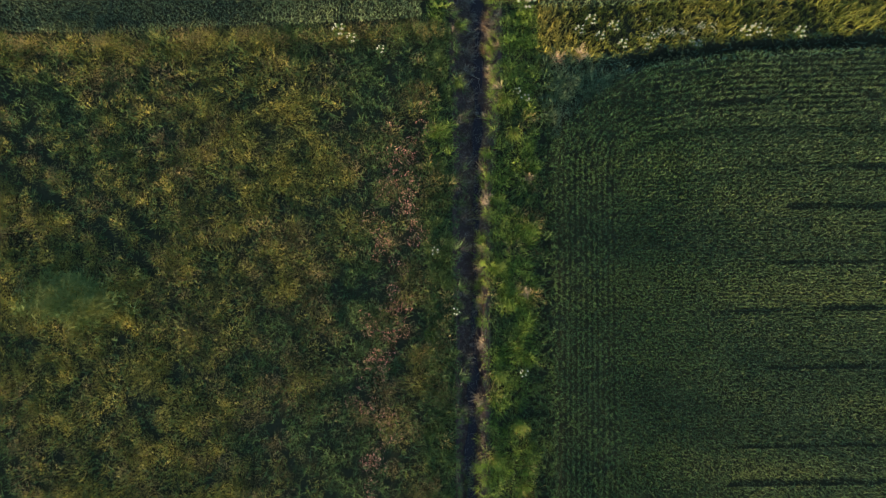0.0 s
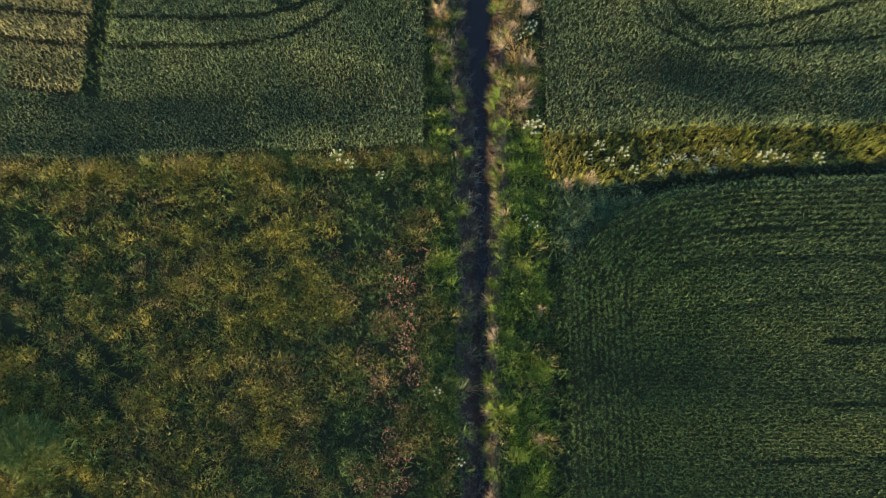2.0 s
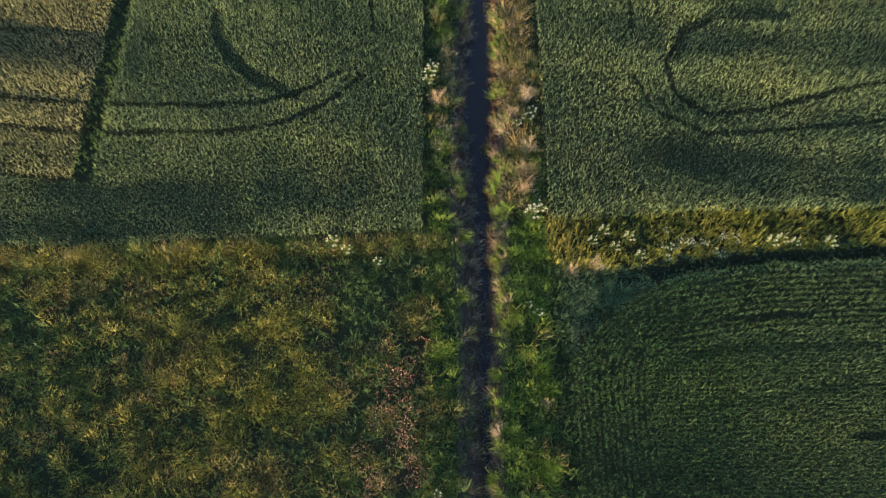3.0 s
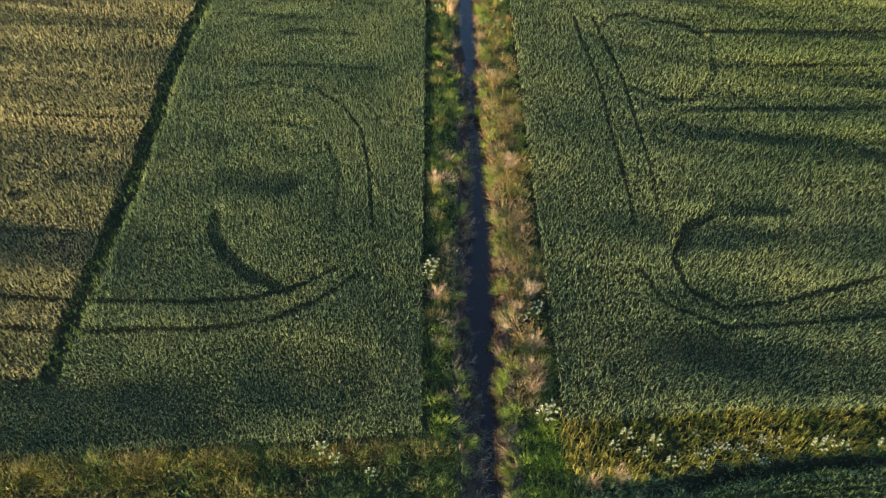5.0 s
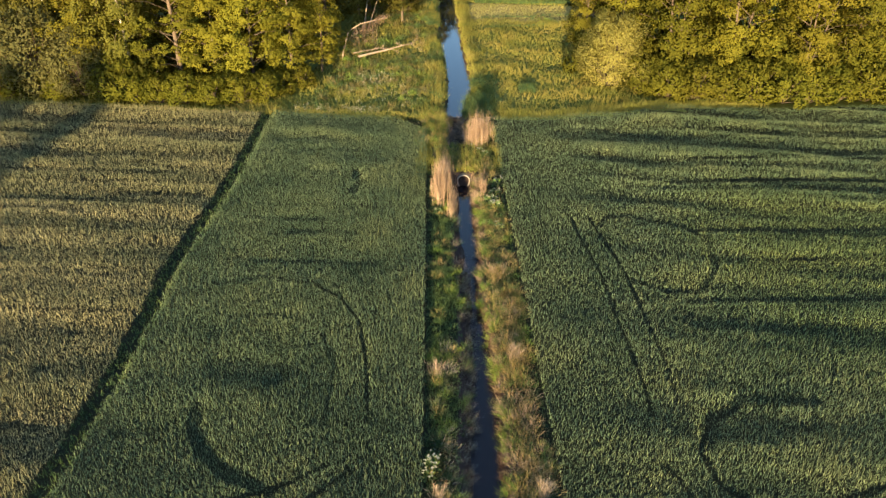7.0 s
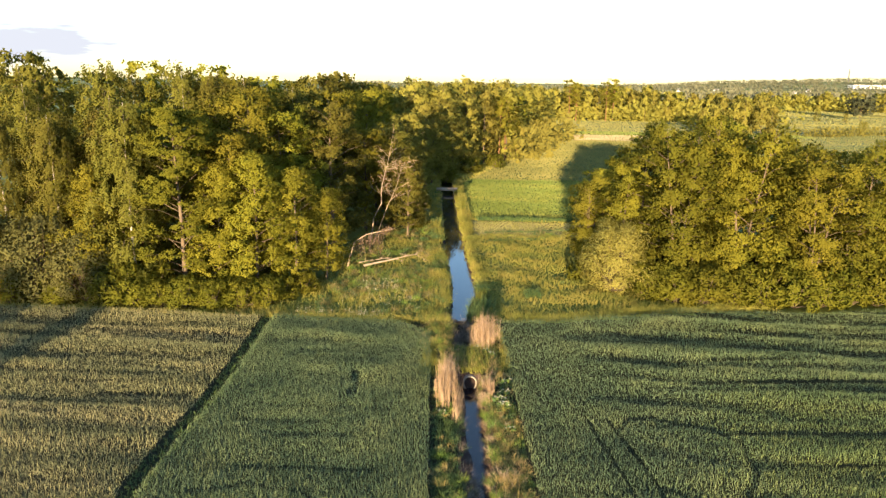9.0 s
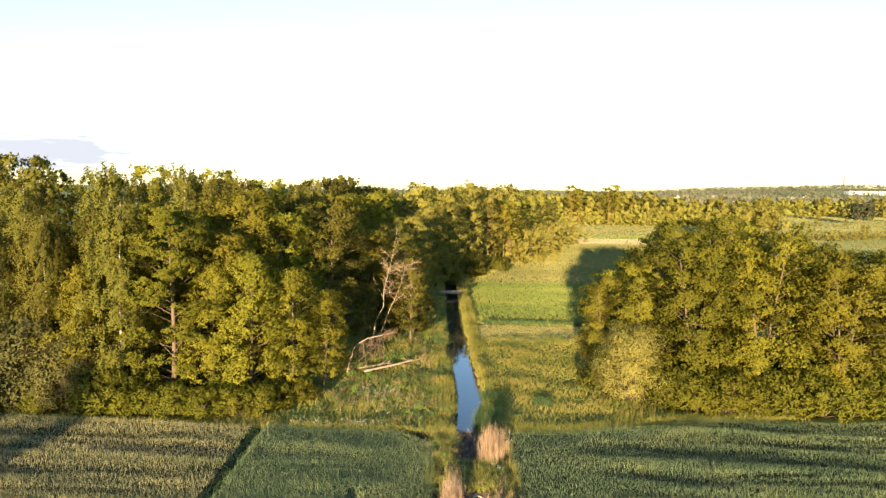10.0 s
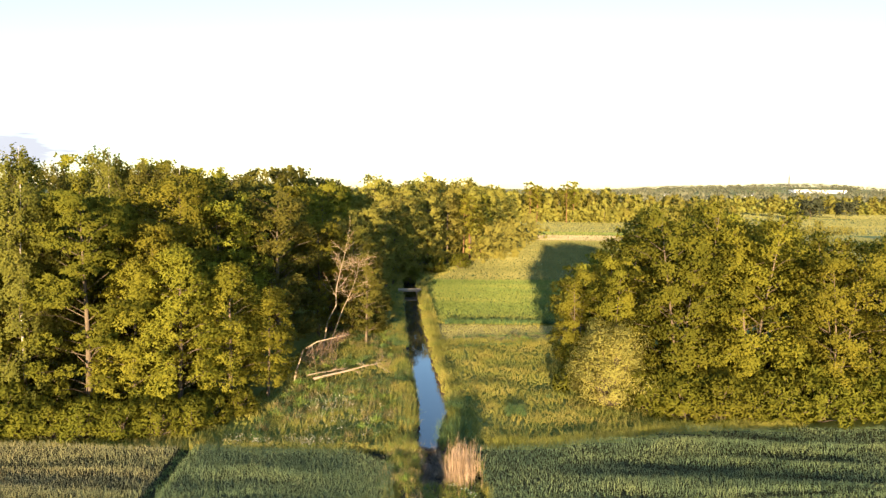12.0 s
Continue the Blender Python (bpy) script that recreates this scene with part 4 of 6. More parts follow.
t1, t2, t3 = tussock(1, M_STRAW, 0.7, 110, 0.7, width=0.012), tussock(2, M_STRAW, 0.85, 140, 0.8, width=0.012), tussock(3, M_GRASS, 0.9, 150, 1.0, "green_grass_tussock", 0.022)
put_copies(t1, [(ditch_x(yy) + uu, yy, ang, sz) for uu, yy, ang, sz in (
    (2.1, 13.6, 0, 1.1), (2.3, 14.8, 50, 1.2), (1.6, 16.5, 110, 0.9), (-1.9, 17.0, 30, 1.1), (-1.9, 24.2, 10, 1.3), (1.9, 25.6, 95, 1.3), (2.1, 26.1, 20, 1.0), (1.4, 33.1, 33, 1.0),
    (4.0, 9.0, 20, 0.9), (5.0, 9.3, 60, 1.0), (2.6, 3.2, 0, 0.7), (2.4, -2.2, 0, 0.8))],
    label="tuft of bleached dry grass on the ditch bank", category="grass tuft", group="dry grass tufts")
put_copies(t2, [(ditch_x(yy) + uu, yy, ang, sz) for uu, yy, ang, sz in ((2.0, 12.8, 0, 0.9), (2.3, 17.4, 100, 1.0), (1.0, 42.8, 120, 1.2), (1.3, 44.6, 200, 1.1))],
    label="large tuft of straw-coloured dry grass on the ditch bank", category="grass tuft", group="dry grass tufts")
put_copies(t3, [(ditch_x(yy) + uu, yy, ang, sz * 0.75) for uu, yy, ang, sz in (
    (0.6, 4.4, 0, 1.0), (0.85, 2.1, 60, 0.9), (0.9, -1.2, 90, 1.0), (1.6, -2.6, 0, 1.1), (-0.8, 7.6, 0, 1.0), (-0.9, 10.2, 70, 1.1), (-0.85, 12.5, 10, 1.0), (0.8, 9.4, 40, 0.9), (1.9, 5.4, 0, 1.3), (1.5, 7.0, 0, 1.1),
    (2.7, 1.0, 0, 1.2), (1.2, -6.0, 0, 1.1), (2.0, -8.3, 30, 1.2), (1.1, -10.0, 0, 1.2), (0.75, 23.5, 0, 0.8), (0.6, 27.6, 0, 0.9), (-0.7, 26.1, 0, 0.8), (0.6, 30.6, 0, 1.0), (-0.7, 30.0, 50, 0.9), (-0.6, 33.2, 0, 0.9), (0.8, 33.5, 70, 1.2), (0.5, 15.2, 0, 0.8), (-0.7, 16.0, 0, 0.9))],
    label="green grass tuft overhanging the ditch", category="grass tuft", group="green grass tufts")


def flower_plant(seed, height=0.9, heads=9):
    """An umbel plant: stems, leaves and flat white flower heads."""
    r = np.random.default_rng(seed)
    thing = new("white_umbel_plant")
    stems, blossom = Pile(), []
    for i in range(heads):
        az, lean = r.uniform(0, 6.28), r.uniform(0.05, 0.4)
        top = np.array([math.cos(az) * lean, math.sin(az) * lean, height * r.uniform(0.7, 1.05)])
        stems.add(*tube([(0, 0, -0.03), top * (0.5, 0.5, 0.55), top], [0.012, 0.009, 0.006], 4))
        k = 18
        rad, ang = np.sqrt(r.uniform(0, 1, k)) * 0.07, r.uniform(0, 6.28, k)
        p = top + np.stack([np.cos(ang) * rad, np.sin(ang) * rad, r.uniform(-0.02, 0.02, k) - rad * 0.2], -1)
        ax = unit(np.stack([np.cos(ang), np.sin(ang), r.uniform(-0.2, 0.6, k)], -1))
        sd = unit(np.cross(ax, r.normal(0, 0.3, (k, 3)) + (0, 0, 1)))
        blossom.append(kites(p - ax * 0.03, ax, sd, 0.04, 0.032))
    stems.make("stalk", M_GRASS, thing)
    v = np.concatenate(blossom)
    mesh_obj("blossom", v, quads(len(v) // 4), M_WHITE, thing)["kind"] = "stuff"
    k = 40
    d = unit(r.normal(0, 1, (k, 3)) + (0, 0, 0.3))
    sd = unit(np.cross(d, r.normal(0, 1, (k, 3))))
    v = kites(d * (0.2, 0.2, 0.2) + (0, 0, height * 0.3), d, sd, 0.25, 0.11)
    mesh_obj("leafage", v, quads(k), M_WEED_GREEN, thing)["kind"] = "stuff"
    return thing


f1, f2 = flower_plant(5), flower_plant(6, 0.7, 6)
r = np.random.default_rng(3)
spots = [(x + r.normal(0, 0.15), 10.2 + 0.13 * (x - 8) + r.normal(0, 0.22), r.uniform(0, 360), r.uniform(0.34, 0.6)) for x in np.linspace(9.4, 13.0, 24)]
spots += [(6.4, 10.4, 0, 0.7), (6.9, 10.9, 0, 0.8), (7.4, 10.2, 0, 0.7), (8.0, 10.7, 0, 0.8), (8.5, 9.9, 0, 0.7), (14.3, 11.0, 0, 0.9), (14.8, 11.2, 0, 0.8), (15.4, 11.1, 0, 0.7), (16.9, 11.2, 0, 0.9),
          (3.7, 11.4, 0, 1.1), (3.9, 11.7, 40, 1.0), (-4.9, 9.3, 0, 0.9), (-4.3, 9.0, 0, 0.7), (-2.9, 8.6, 0, 0.6), (-1.4, 18.3, 0, 1.0), (-1.45, 18.7, 70, 0.9), (-1.5, 17.9, 0, 0.8)]
put_copies(f1, spots, label="white-flowering umbel plant on the ditch margin", category="wildflower", group="white umbel plants")
put_copies(f2, [(ditch_x(yy) + uu, yy, 40 * yy, sz) for uu, yy, sz in ((2.4, 16.3, 0.9), (2.6, 16.7, 0.8), (1.9, 16.0, 0.7), (2.2, 41.0, 1.4), (2.0, 41.9, 1.3), (2.4, 43.0, 1.2), (2.7, 44.6, 1.2), (2.3, 38.4, 1.0), (-1.7, 40.0, 0.9), (-1.9, 43.2, 1.1), (2.4, 6.9, 0.7), (2.0, 7.2, 0.6), (2.3, -6.0, 0.7), (-1.9, -0.7, 0.6), (-0.9, -3.4, 0.6), (1.0, 51.0, 1.0), (1.7, 50.4, 1.0), (2.1, 49.8, 1.0))],
           label="white-flowering plant on the ditch bank", category="wildflower", group="white flowers")


# ---- culvert and crossing ----
def culvert():
    """A concrete pipe end in the headwall bank of a field crossing."""
    thing = empty("culvert_pipe", ditch_x(46.0) + 0.3, 46.0, -0.75, 4.7, "weathered concrete culvert pipe under a grassy field crossing", "culvert")
    sides, ro, ri, deep = 28, 0.5, 0.4, 5.2
    # the lining's near-black colour stands in for shade inside the pipe
    for name, rows, material, label in (("pipe", ((ri, 0.12), (ri, 0.03), (ri + 0.03, 0.0), (ro - 0.03, 0.0), (ro, 0.03), (ro, deep)), M_CONCRETE, ""), ("lining", ((ri + 0.004, deep), (ri + 0.004, 0.1)), M_PIPE_SHADE, "inside of the pipe, its shade coloured near black")):
        bm = bmesh.new()
        rings = []
        for rad, yy in rows:
            rings.append([bm.verts.new((rad * math.sin(a), yy, 0.48 + rad * math.cos(a) * (1.0 if math.cos(a) > 0 else 1.5))) for a in (2 * math.pi * i / sides for i in range(sides))])
        for p, q in zip(rings, rings[1:]):
            for i in range(sides):
                bm.faces.new((p[i], p[(i + 1) % sides], q[(i + 1) % sides], q[i]))
        part(name, bm, material, thing, label)
    return thing


culvert()
# grassy crossing over the pipe
bx, by = np.meshgrid(np.linspace(-2.6, 2.6, 27), np.linspace(46.25, 51.4, 27))
top = 0.28 + 0.05 * smooth_noise(bx, by, 0.6, 4)
arch = np.where(np.abs(bx) < 1.5, top, top * step(2.6, 1.5, np.abs(bx)))
edge = np.minimum(by - 46.25, 51.4 - by)
zz = np.where(edge < 0.01, -0.9 * (np.abs(bx) < 1.3) + 0.0, arch)
zz = np.where((edge < 0.01) & (np.abs(bx - 0.3) < 0.55) & (by < 47), np.maximum(zz, -0.27 + np.sqrt(np.maximum(0.3025 - (bx - 0.3) ** 2, 0))), zz)
vv = np.stack([bx + ditch_x(by), by, zz], -1).reshape(-1, 3)
ii = np.arange(27 * 27).reshape(27, 27)
ff = np.stack([ii[:-1, :-1], ii[:-1, 1:], ii[1:, 1:], ii[1:, :-1]], -1).reshape(-1, 4)
tagged(mesh_obj("field_crossing", vv, ff, M_MUD, smooth=True), "earth bank of a field crossing over the ditch", "ground", kind="structure")
x, y = scatter(-5, 2, 46.3, 57, 40)
u = x - ditch_x(y)
ok = (np.abs(u) < 3.4) & ((np.abs(u) > 0.7) | (y < 51.2))
v = blades(x[ok], y[ok], np.maximum(ground_z(x[ok], y[ok]), np.where(y[ok] < 51.3, 0.2 * (np.abs(u[ok]) < 1.8), -1)), 0.5 * (1 + 0.4 * smooth_noise(x[ok], y[ok], 0.6, 2)), 6, 0.55, 0.035, length=0.85)
tagged(mesh_obj("crossing_grass", v, tris(len(v) // 3), M_MEADOWGRASS), "yellow-green grass over the field crossing", "grass", kind="stuff")


# ---- reeds ----
def reed_bed(cx, cy, sx, sy, n, height, label, seed):
    r = np.random.default_rng(seed)
    x, y = cx + np.clip(r.normal(0, 0.55, n), -1.3, 1.3) * sx, cy + np.clip(r.normal(0, 0.6, n), -1.3, 1.3) * sy
    z = ground_z(x, y)
    az, tilt = r.uniform(0, 6.28, n), np.abs(r.normal(0, 0.075, n))
    axis = np.stack([np.cos(az) * np.sin(tilt), np.sin(az) * np.sin(tilt), np.cos(tilt)], -1)
    side = unit(np.stack([-np.sin(az), np.cos(az), np.zeros(n)], -1))
    hh = height * (0.78 + 0.2 * smooth_noise(x, y, 0.35, seed)) * r.uniform(0.6, 1.15, n)
    base = np.stack([x, y, z - 0.05], -1)
    stalk = kites(base, axis, side, hh, 0.02)
    k = 2
    b2, a2, s2, h2 = (np.repeat(q, k, 0) for q in (base, axis, side, hh))
    droop = unit(a2 + r.normal(0, 0.22, (n * k, 3)))
    leaf = kites(b2 + a2 * (h2 * r.uniform(0.2, 0.85, n * k))[:, None], droop, unit(np.cross(droop, r.normal(0, 1, (n * k, 3)))), 0.42, 0.02)
    v = np.concatenate([stalk, leaf])
    return tagged(mesh_obj("reed_bed", v, quads(len(v) // 4), M_REED), label, "reeds", kind="stuff")


reed_bed(-2.75, 43.7, 0.55, 2.3, 800, 2.6, "pale dry reeds standing beside the culvert mouth", 1)
reed_bed(-0.4, 53.0, 0.95, 1.7, 620, 2.8, "pale dry reeds standing beside the pool", 2)
reed_bed(-1.85, 41.2, 0.25, 1.6, 170, 1.5, "short dry reeds at the water edge", 3)
reed_bed(0.15, 44.0, 0.25, 1.6, 150, 1.1, "short dry reeds on the ditch bank", 4)

r = np.random.default_rng(19)
n = 150
y = r.uniform(51.4, 58.6, n)
x = ditch_x(y) + np.where(r.uniform(0, 1, n) < 0.5, water_left(y) - r.uniform(-0.25, 0.5, n), water_right(y) + r.uniform(-0.25, 0.4, n))
for sel, material, label in ((np.arange(n) % 3 < 2, M_LITTER, "dead brown growth along the pool"), (np.arange(n) % 3 == 2, M_STRAW, "pale withered grass along the pool")):
    fans("pool_edge_growth", x[sel], y[sel], r.uniform(0.4, 0.9, sel.sum()), 44, 0.018, material, label, slant=(0.0, 0.1))
n = 130
x = np.concatenate([r.uniform(-5.4, -3.3, n), r.uniform(-3.6, 0.6, n)])
y = np.concatenate([r.uniform(51.5, 58.5, n), r.uniform(46.8, 51.0, n)])
z = r.uniform(0, 1, 2 * n)
for sel, material, label in ((z < 0.45, M_GOLDGRASS, "golden dry grass beside the field crossing"), ((z >= 0.45) & (z < 0.75), M_VERGE, "yellow-green grass clumps beside the field crossing"), (z >= 0.75, M_WEED_GREEN, "dark green grass clumps beside the field crossing")):
    fans("crossing_clumps", x[sel], y[sel], r.uniform(0.5, 1.0, sel.sum()), 70, 0.02, material, label, long_=(0.25, 0.6), foot=0.3, spread=0.75)

# ---- debris dam ----
def debris_dam():
    thing = empty("debris_dam", ditch_x(58.7), 58.7, -0.6, 0, "low dam of brown sticks and mud across the canal", "dam")
    r = np.random.default_rng(12)
    p = Pile()
    for i in range(70):
        a = r.uniform(-0.5, 0.5)
        c = np.array([r.uniform(-1.5, 1.5), r.uniform(-0.6, 0.4), r.uniform(-0.1, 0.35)])
        d = np.array([math.cos(a), math.sin(a), r.uniform(-0.2, 0.2)]) * r.uniform(0.3, 0.8)
        p.add(*tube([c - d, c + r.normal(0, 0.03, 3), c + d], [0.03, 0.028, 0.012], 5))
    p.make("stick_heap", M_RUSTTWIG, thing)
    bm = bmesh.new()
    bmesh.ops.create_grid(bm, x_segments=24, y_segments=10, size=1.0)
    for v in bm.verts:
        v.co = Vector((v.co.x * 1.8, v.co.y * 0.75, 0.34 * (1 - abs(v.co.y) ** 1.5) + 0.05 * math.sin(7 * v.co.x + 5 * v.co.y) - 0.1))
    part("mud_bank", bm, M_MUD, thing)


debris_dam()


# ---- bridge over the canal ----
def bridge():
    thing = empty("footbridge", ditch_x(130.8) - 0.1, 130.8, 0.0, 4.7, "flat grey concrete slab bridge over the canal", "bridge")
    for name, x0, x1, y0, y1, z0, z1 in (("deck", -2.0, 2.0, -0.9, 0.9, 0.25, 0.5), ("abutment", -2.0, -1.2, -0.8, 0.8, -1.2, 0.25), ("abutment", 1.2, 2.0, -0.8, 0.8, -1.2, 0.25),
                                         ("kerb", -2.0, 2.0, -0.9, -0.72, 0.5, 0.6), ("kerb", -2.0, 2.0, 0.72, 0.9, 0.5, 0.6)):
        bm = bmesh.new()
        bmesh.ops.create_cube(bm, size=1.0)
        for v in bm.verts:
            v.co = Vector(((x0 + x1) / 2 + v.co.x * (x1 - x0), (y0 + y1) / 2 + v.co.y * (y1 - y0), (z0 + z1) / 2 + v.co.z * (z1 - z0)))
        bmesh.ops.bevel(bm, geom=bm.edges[:], offset=0.03, segments=2, affect="EDGES")
        part(name, bm, M_CONCRETE, thing)


bridge()

# ---- meadow between the crops and the far field, canal banks ----
x, y = scatter(-50, 34, 56.5, 104, 15)
u = x - ditch_x(y)
dry_land = (u < water_left(y) - 0.15) | (u > water_right(y) + 0.15)
ok = dry_land & (y > np.where(u > 0, r2_far(x), 56.5) + 0.2) & ~((u > 3.2) & (y > 93.3) & (y < 102.8) & (rng.uniform(0, 1, len(x)) < 0.93)) & ((x > -18) | (y < 61.5)) & (u < 30) & ~((x > 13.5) & (y > 71))
bank = step(4.0, 1.5, np.abs(u))
h = (0.4 + 0.35 * bank) * (1 + 0.5 * smooth_noise(x, y, 1.2, 3))
sward("meadow_grass", x[ok], y[ok], h[ok], M_MEADOWGRASS, "rough yellow-green meadow grass beside the canal", per=8, width=0.036, lean=0.4)
x, y = scatter(-12, 4, 104, 160, 9)
u = x - ditch_x(y)
ok = ((u < water_left(y) - 0.15) | (u > water_right(y) + 0.15)) & (np.abs(u) < 3.2)
sward("canal_bank_grass", x[ok], y[ok], rng.uniform(0.5, 1.0, ok.sum()), M_MEADOWGRASS, "tall grass on the canal banks", per=6, width=0.09)
x, y = scatter(-16, 30, 57, 100, 1.3)
u = x - ditch_x(y)
ok = ((u < water_left(y) - 0.35) | (u > water_right(y) + 0.35)) & (y > np.where(u > 0, r2_far(x), 57) + 0.3) & (smooth_noise(x, y, 2.1, 6) > np.where(u > 0, 0.85, -0.35))
n = ok.sum()
pick = rng.uniform(0, 1, n) + 0.25 * smooth_noise(x[ok], y[ok], 1.5, 41)
for sel, hh, material, label in ((pick > 0.62, (0.6, 1.1), M_WEED_GREEN, "dark green nettles and tall herbs in the rough meadow"), ((pick <= 0.62) & (pick > 0.34), (0.6, 1.2), M_WEED_BROWN, "brownish seeding herbs in the rough meadow"),
                                 (pick <= 0.34, (0.5, 1.0), M_VERGE, "bright green herbs in the rough meadow")):
    fans("meadow_herbs", x[ok][sel], y[ok][sel], rng.uniform(*hh, sel.sum()), 64, 0.03, material, label, "weeds", spread=0.6, long_=(0.25, 0.6), foot=0.34)
x, y = scatter(-12, 6, 58.5, 128, 4)
ok = smooth_noise(x, y, 0.8, 31) + 0.6 * smooth_noise(x, y, 2.2, 33) > -0.15
x, y = x[ok], y[ok]
u = x - ditch_x(y)
wl, wr = water_left(y), water_right(y)
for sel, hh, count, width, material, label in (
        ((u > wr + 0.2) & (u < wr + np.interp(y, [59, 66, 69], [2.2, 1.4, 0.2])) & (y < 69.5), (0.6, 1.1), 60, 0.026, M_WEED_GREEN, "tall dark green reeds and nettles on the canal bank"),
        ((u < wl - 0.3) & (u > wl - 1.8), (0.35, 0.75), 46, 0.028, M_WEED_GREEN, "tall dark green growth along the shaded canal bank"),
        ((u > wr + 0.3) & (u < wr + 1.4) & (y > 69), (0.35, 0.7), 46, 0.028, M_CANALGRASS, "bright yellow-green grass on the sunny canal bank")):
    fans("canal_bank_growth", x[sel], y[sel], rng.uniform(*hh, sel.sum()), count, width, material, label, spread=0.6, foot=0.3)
r = np.random.default_rng(21)
x = np.concatenate([r.normal(-11.3, 0.9, 26), r.normal(-9.6, 2.4, 40), r.uniform(-17, -9.5, 40)])
y = np.concatenate([r.normal(66.4, 1.2, 26), r.normal(63.5, 3.4, 40), r.normal(57.5, 0.3, 40)])
x, y = np.minimum(x, ditch_x(y) - 2.2), np.maximum(y, 57.2)
leafy("meadow_blossom", x, y, r.uniform(0.7, 1.1, len(x)), np.full(len(x), 0.2), 14, 0.075, M_WHITE, "scattered whitish flower heads in the meadow", "wildflowers")
x, y = rng.uniform(-17, -6, 260), rng.uniform(56.6, 57.6, 260)
leafy("border_blossom", x, y, rng.uniform(0.4, 0.7, 260), np.full(260, 0.18), 16, 0.09, M_MEADOWGRASS, "pale grass heads along the wheat's edge", "grass")
x = rng.uniform(1.6, 26, 1500)
y = r2_far(x) + 0.35 + np.abs(rng.normal(0, 0.8, 1500))
sward("wheat_edge_grass", x, y, rng.uniform(0.4, 0.7, 1500), M_CANALGRASS, "bright yellow-green grass along the wheat's far edge", per=8, width=0.03)
x, y = rng.uniform(3.5, 4.9, 34), rng.uniform(65.1, 66.5, 34)
fans("sedge_patch", x, y, rng.uniform(0.5, 0.8, 34), 60, 0.025, M_WEED_GREEN, "dark green sedge patch in the meadow")
x = rng.uniform(-1, 20, 700)
y = np.where(rng.uniform(0, 1, 700) < 0.6, 89.4 + 0.33 * x, 94.6 + 0.25 * x) + rng.normal(0, 0.22, 700) + 0.3 * np.sin(0.9 * x)
ok = x - ditch_x(y) > 3
sward("swath_edge", x[ok], y[ok], rng.uniform(0.3, 0.5, ok.sum()), M_WEED_GREEN, "dark uncut grass lines beside the mown strip", per=6, width=0.04)
# taller dark edge of the far field, tufts over its surface
x = rng.uniform(-2, 34, 900)
y = 103.0 + 0.05 * x + rng.normal(0, 0.2, 900)
sward("field_edge_grass", x, y, rng.uniform(0.5, 0.9, 900), M_WEED_GREEN, "dark grass line at the far field's edge", per=6, width=0.1)


def drilled_field(name, x0, x1, y0, y1, gap, per_row, height, width, material, label, keep=None):
    """A far crop: upright blades along sown rows."""
    yy = np.arange(y0, y1, gap)
    x = rng.uniform(x0, x1, (len(yy), per_row)).ravel()
    y = np.repeat(yy, per_row) + rng.normal(0, gap * 0.15, len(x)) + 0.05 * x
    ok = np.ones(len(x), bool) if keep is None else keep(x, y)
    x, y = x[ok], y[ok]
    n = len(x)
    az = rng.uniform(-0.9, 0.9, n)
    side = np.stack([np.cos(az), np.sin(az), np.zeros(n)], -1)
    axis = unit(rng.normal(0, 0.3, (n, 3)) + (0, 0, 1))
    v = spikes(np.stack([x, y, ground_z(x, y) - 0.02], -1), axis, side, height * rng.uniform(0.7, 1.25, n), width * rng.uniform(0.7, 1.3, n))
    return tagged(mesh_obj(name, v, tris(n), material), label, "crop", kind="stuff")


drilled_field("young_grain", -8, 62, 103.4, 148, 0.5, 460, 0.35, 0.22, M_FIELDBLADE, "bright green young grain in straight rows", lambda x, y: (x - ditch_x(y) > 2.6) & (x > np.interp(y, [105, 137, 150, 200], [-6.0, -7.6, -4.5, 7])))
drilled_field("mown_strip", -6, 24, 91.0, 102.4, 0.26, 330, 0.2, 0.06, M_PALEBLADE, "pale mown grass strip before the green field", lambda x, y: x - ditch_x(y) > 2.6)
drilled_field("ripening_grass", -5, 75, 147.5, 256, 0.7, 330, 0.4, 0.27, M_GOLDGRAIN, "golden ripening grass behind the green grain", lambda x, y: x > np.interp(y, [150, 200, 262], [-4.5, 8, 19]))
drilled_field("forest_margin_grass", -8, 30, 140, 262, 1.0, 160, 0.6, 0.3, M_MEADOWGRASS, "yellow-green grass margin before the forest", lambda x, y: (x < np.interp(y, [137, 150, 200, 262], [-7, -4, 8, 20])) & (x > np.interp(y, [140, 160, 178, 262], [-8, -8, -1, 16])))
drilled_field("dry_grass_strip", 10, 110, 256, 283, 0.9, 260, 0.5, 0.35, M_STUBBLE, "pale dry grass strip behind the green field")
drilled_field("far_meadow", 18, 130, 284, 304, 1.0, 260, 0.4, 0.4, M_FIELDBLADE, "narrow green meadow behind the dry strip")
drilled_field("far_pasture", 75, 170, 190, 300, 0.9, 240, 0.3, 0.24, M_GOLDGRAIN, "sunlit pasture behind the copse")
drilled_field("far_pasture", 18, 240, 302, 394, 1.4, 320, 0.4, 0.45, M_GOLDGRAIN, "golden grass on a far field", lambda x, y: x > 0.06 * y)
drilled_field("far_pasture", 90, 330, 372, 470, 1.8, 300, 0.4, 0.6, M_GOLDGRAIN, "sunlit pasture in the eastern distance", lambda x, y: x > 0.32 * y)
drilled_field("far_grain", 120, 460, 480, 640, 3.0, 330, 0.6, 1.6, M_GOLDGRAIN, "ripening grain on a far field", lambda x, y: x > 0.25 * y)
drilled_field("far_stubble", 150, 700, 700, 900, 4.5, 330, 0.7, 2.6, M_PALEBLADE, "pale field in the far distance")
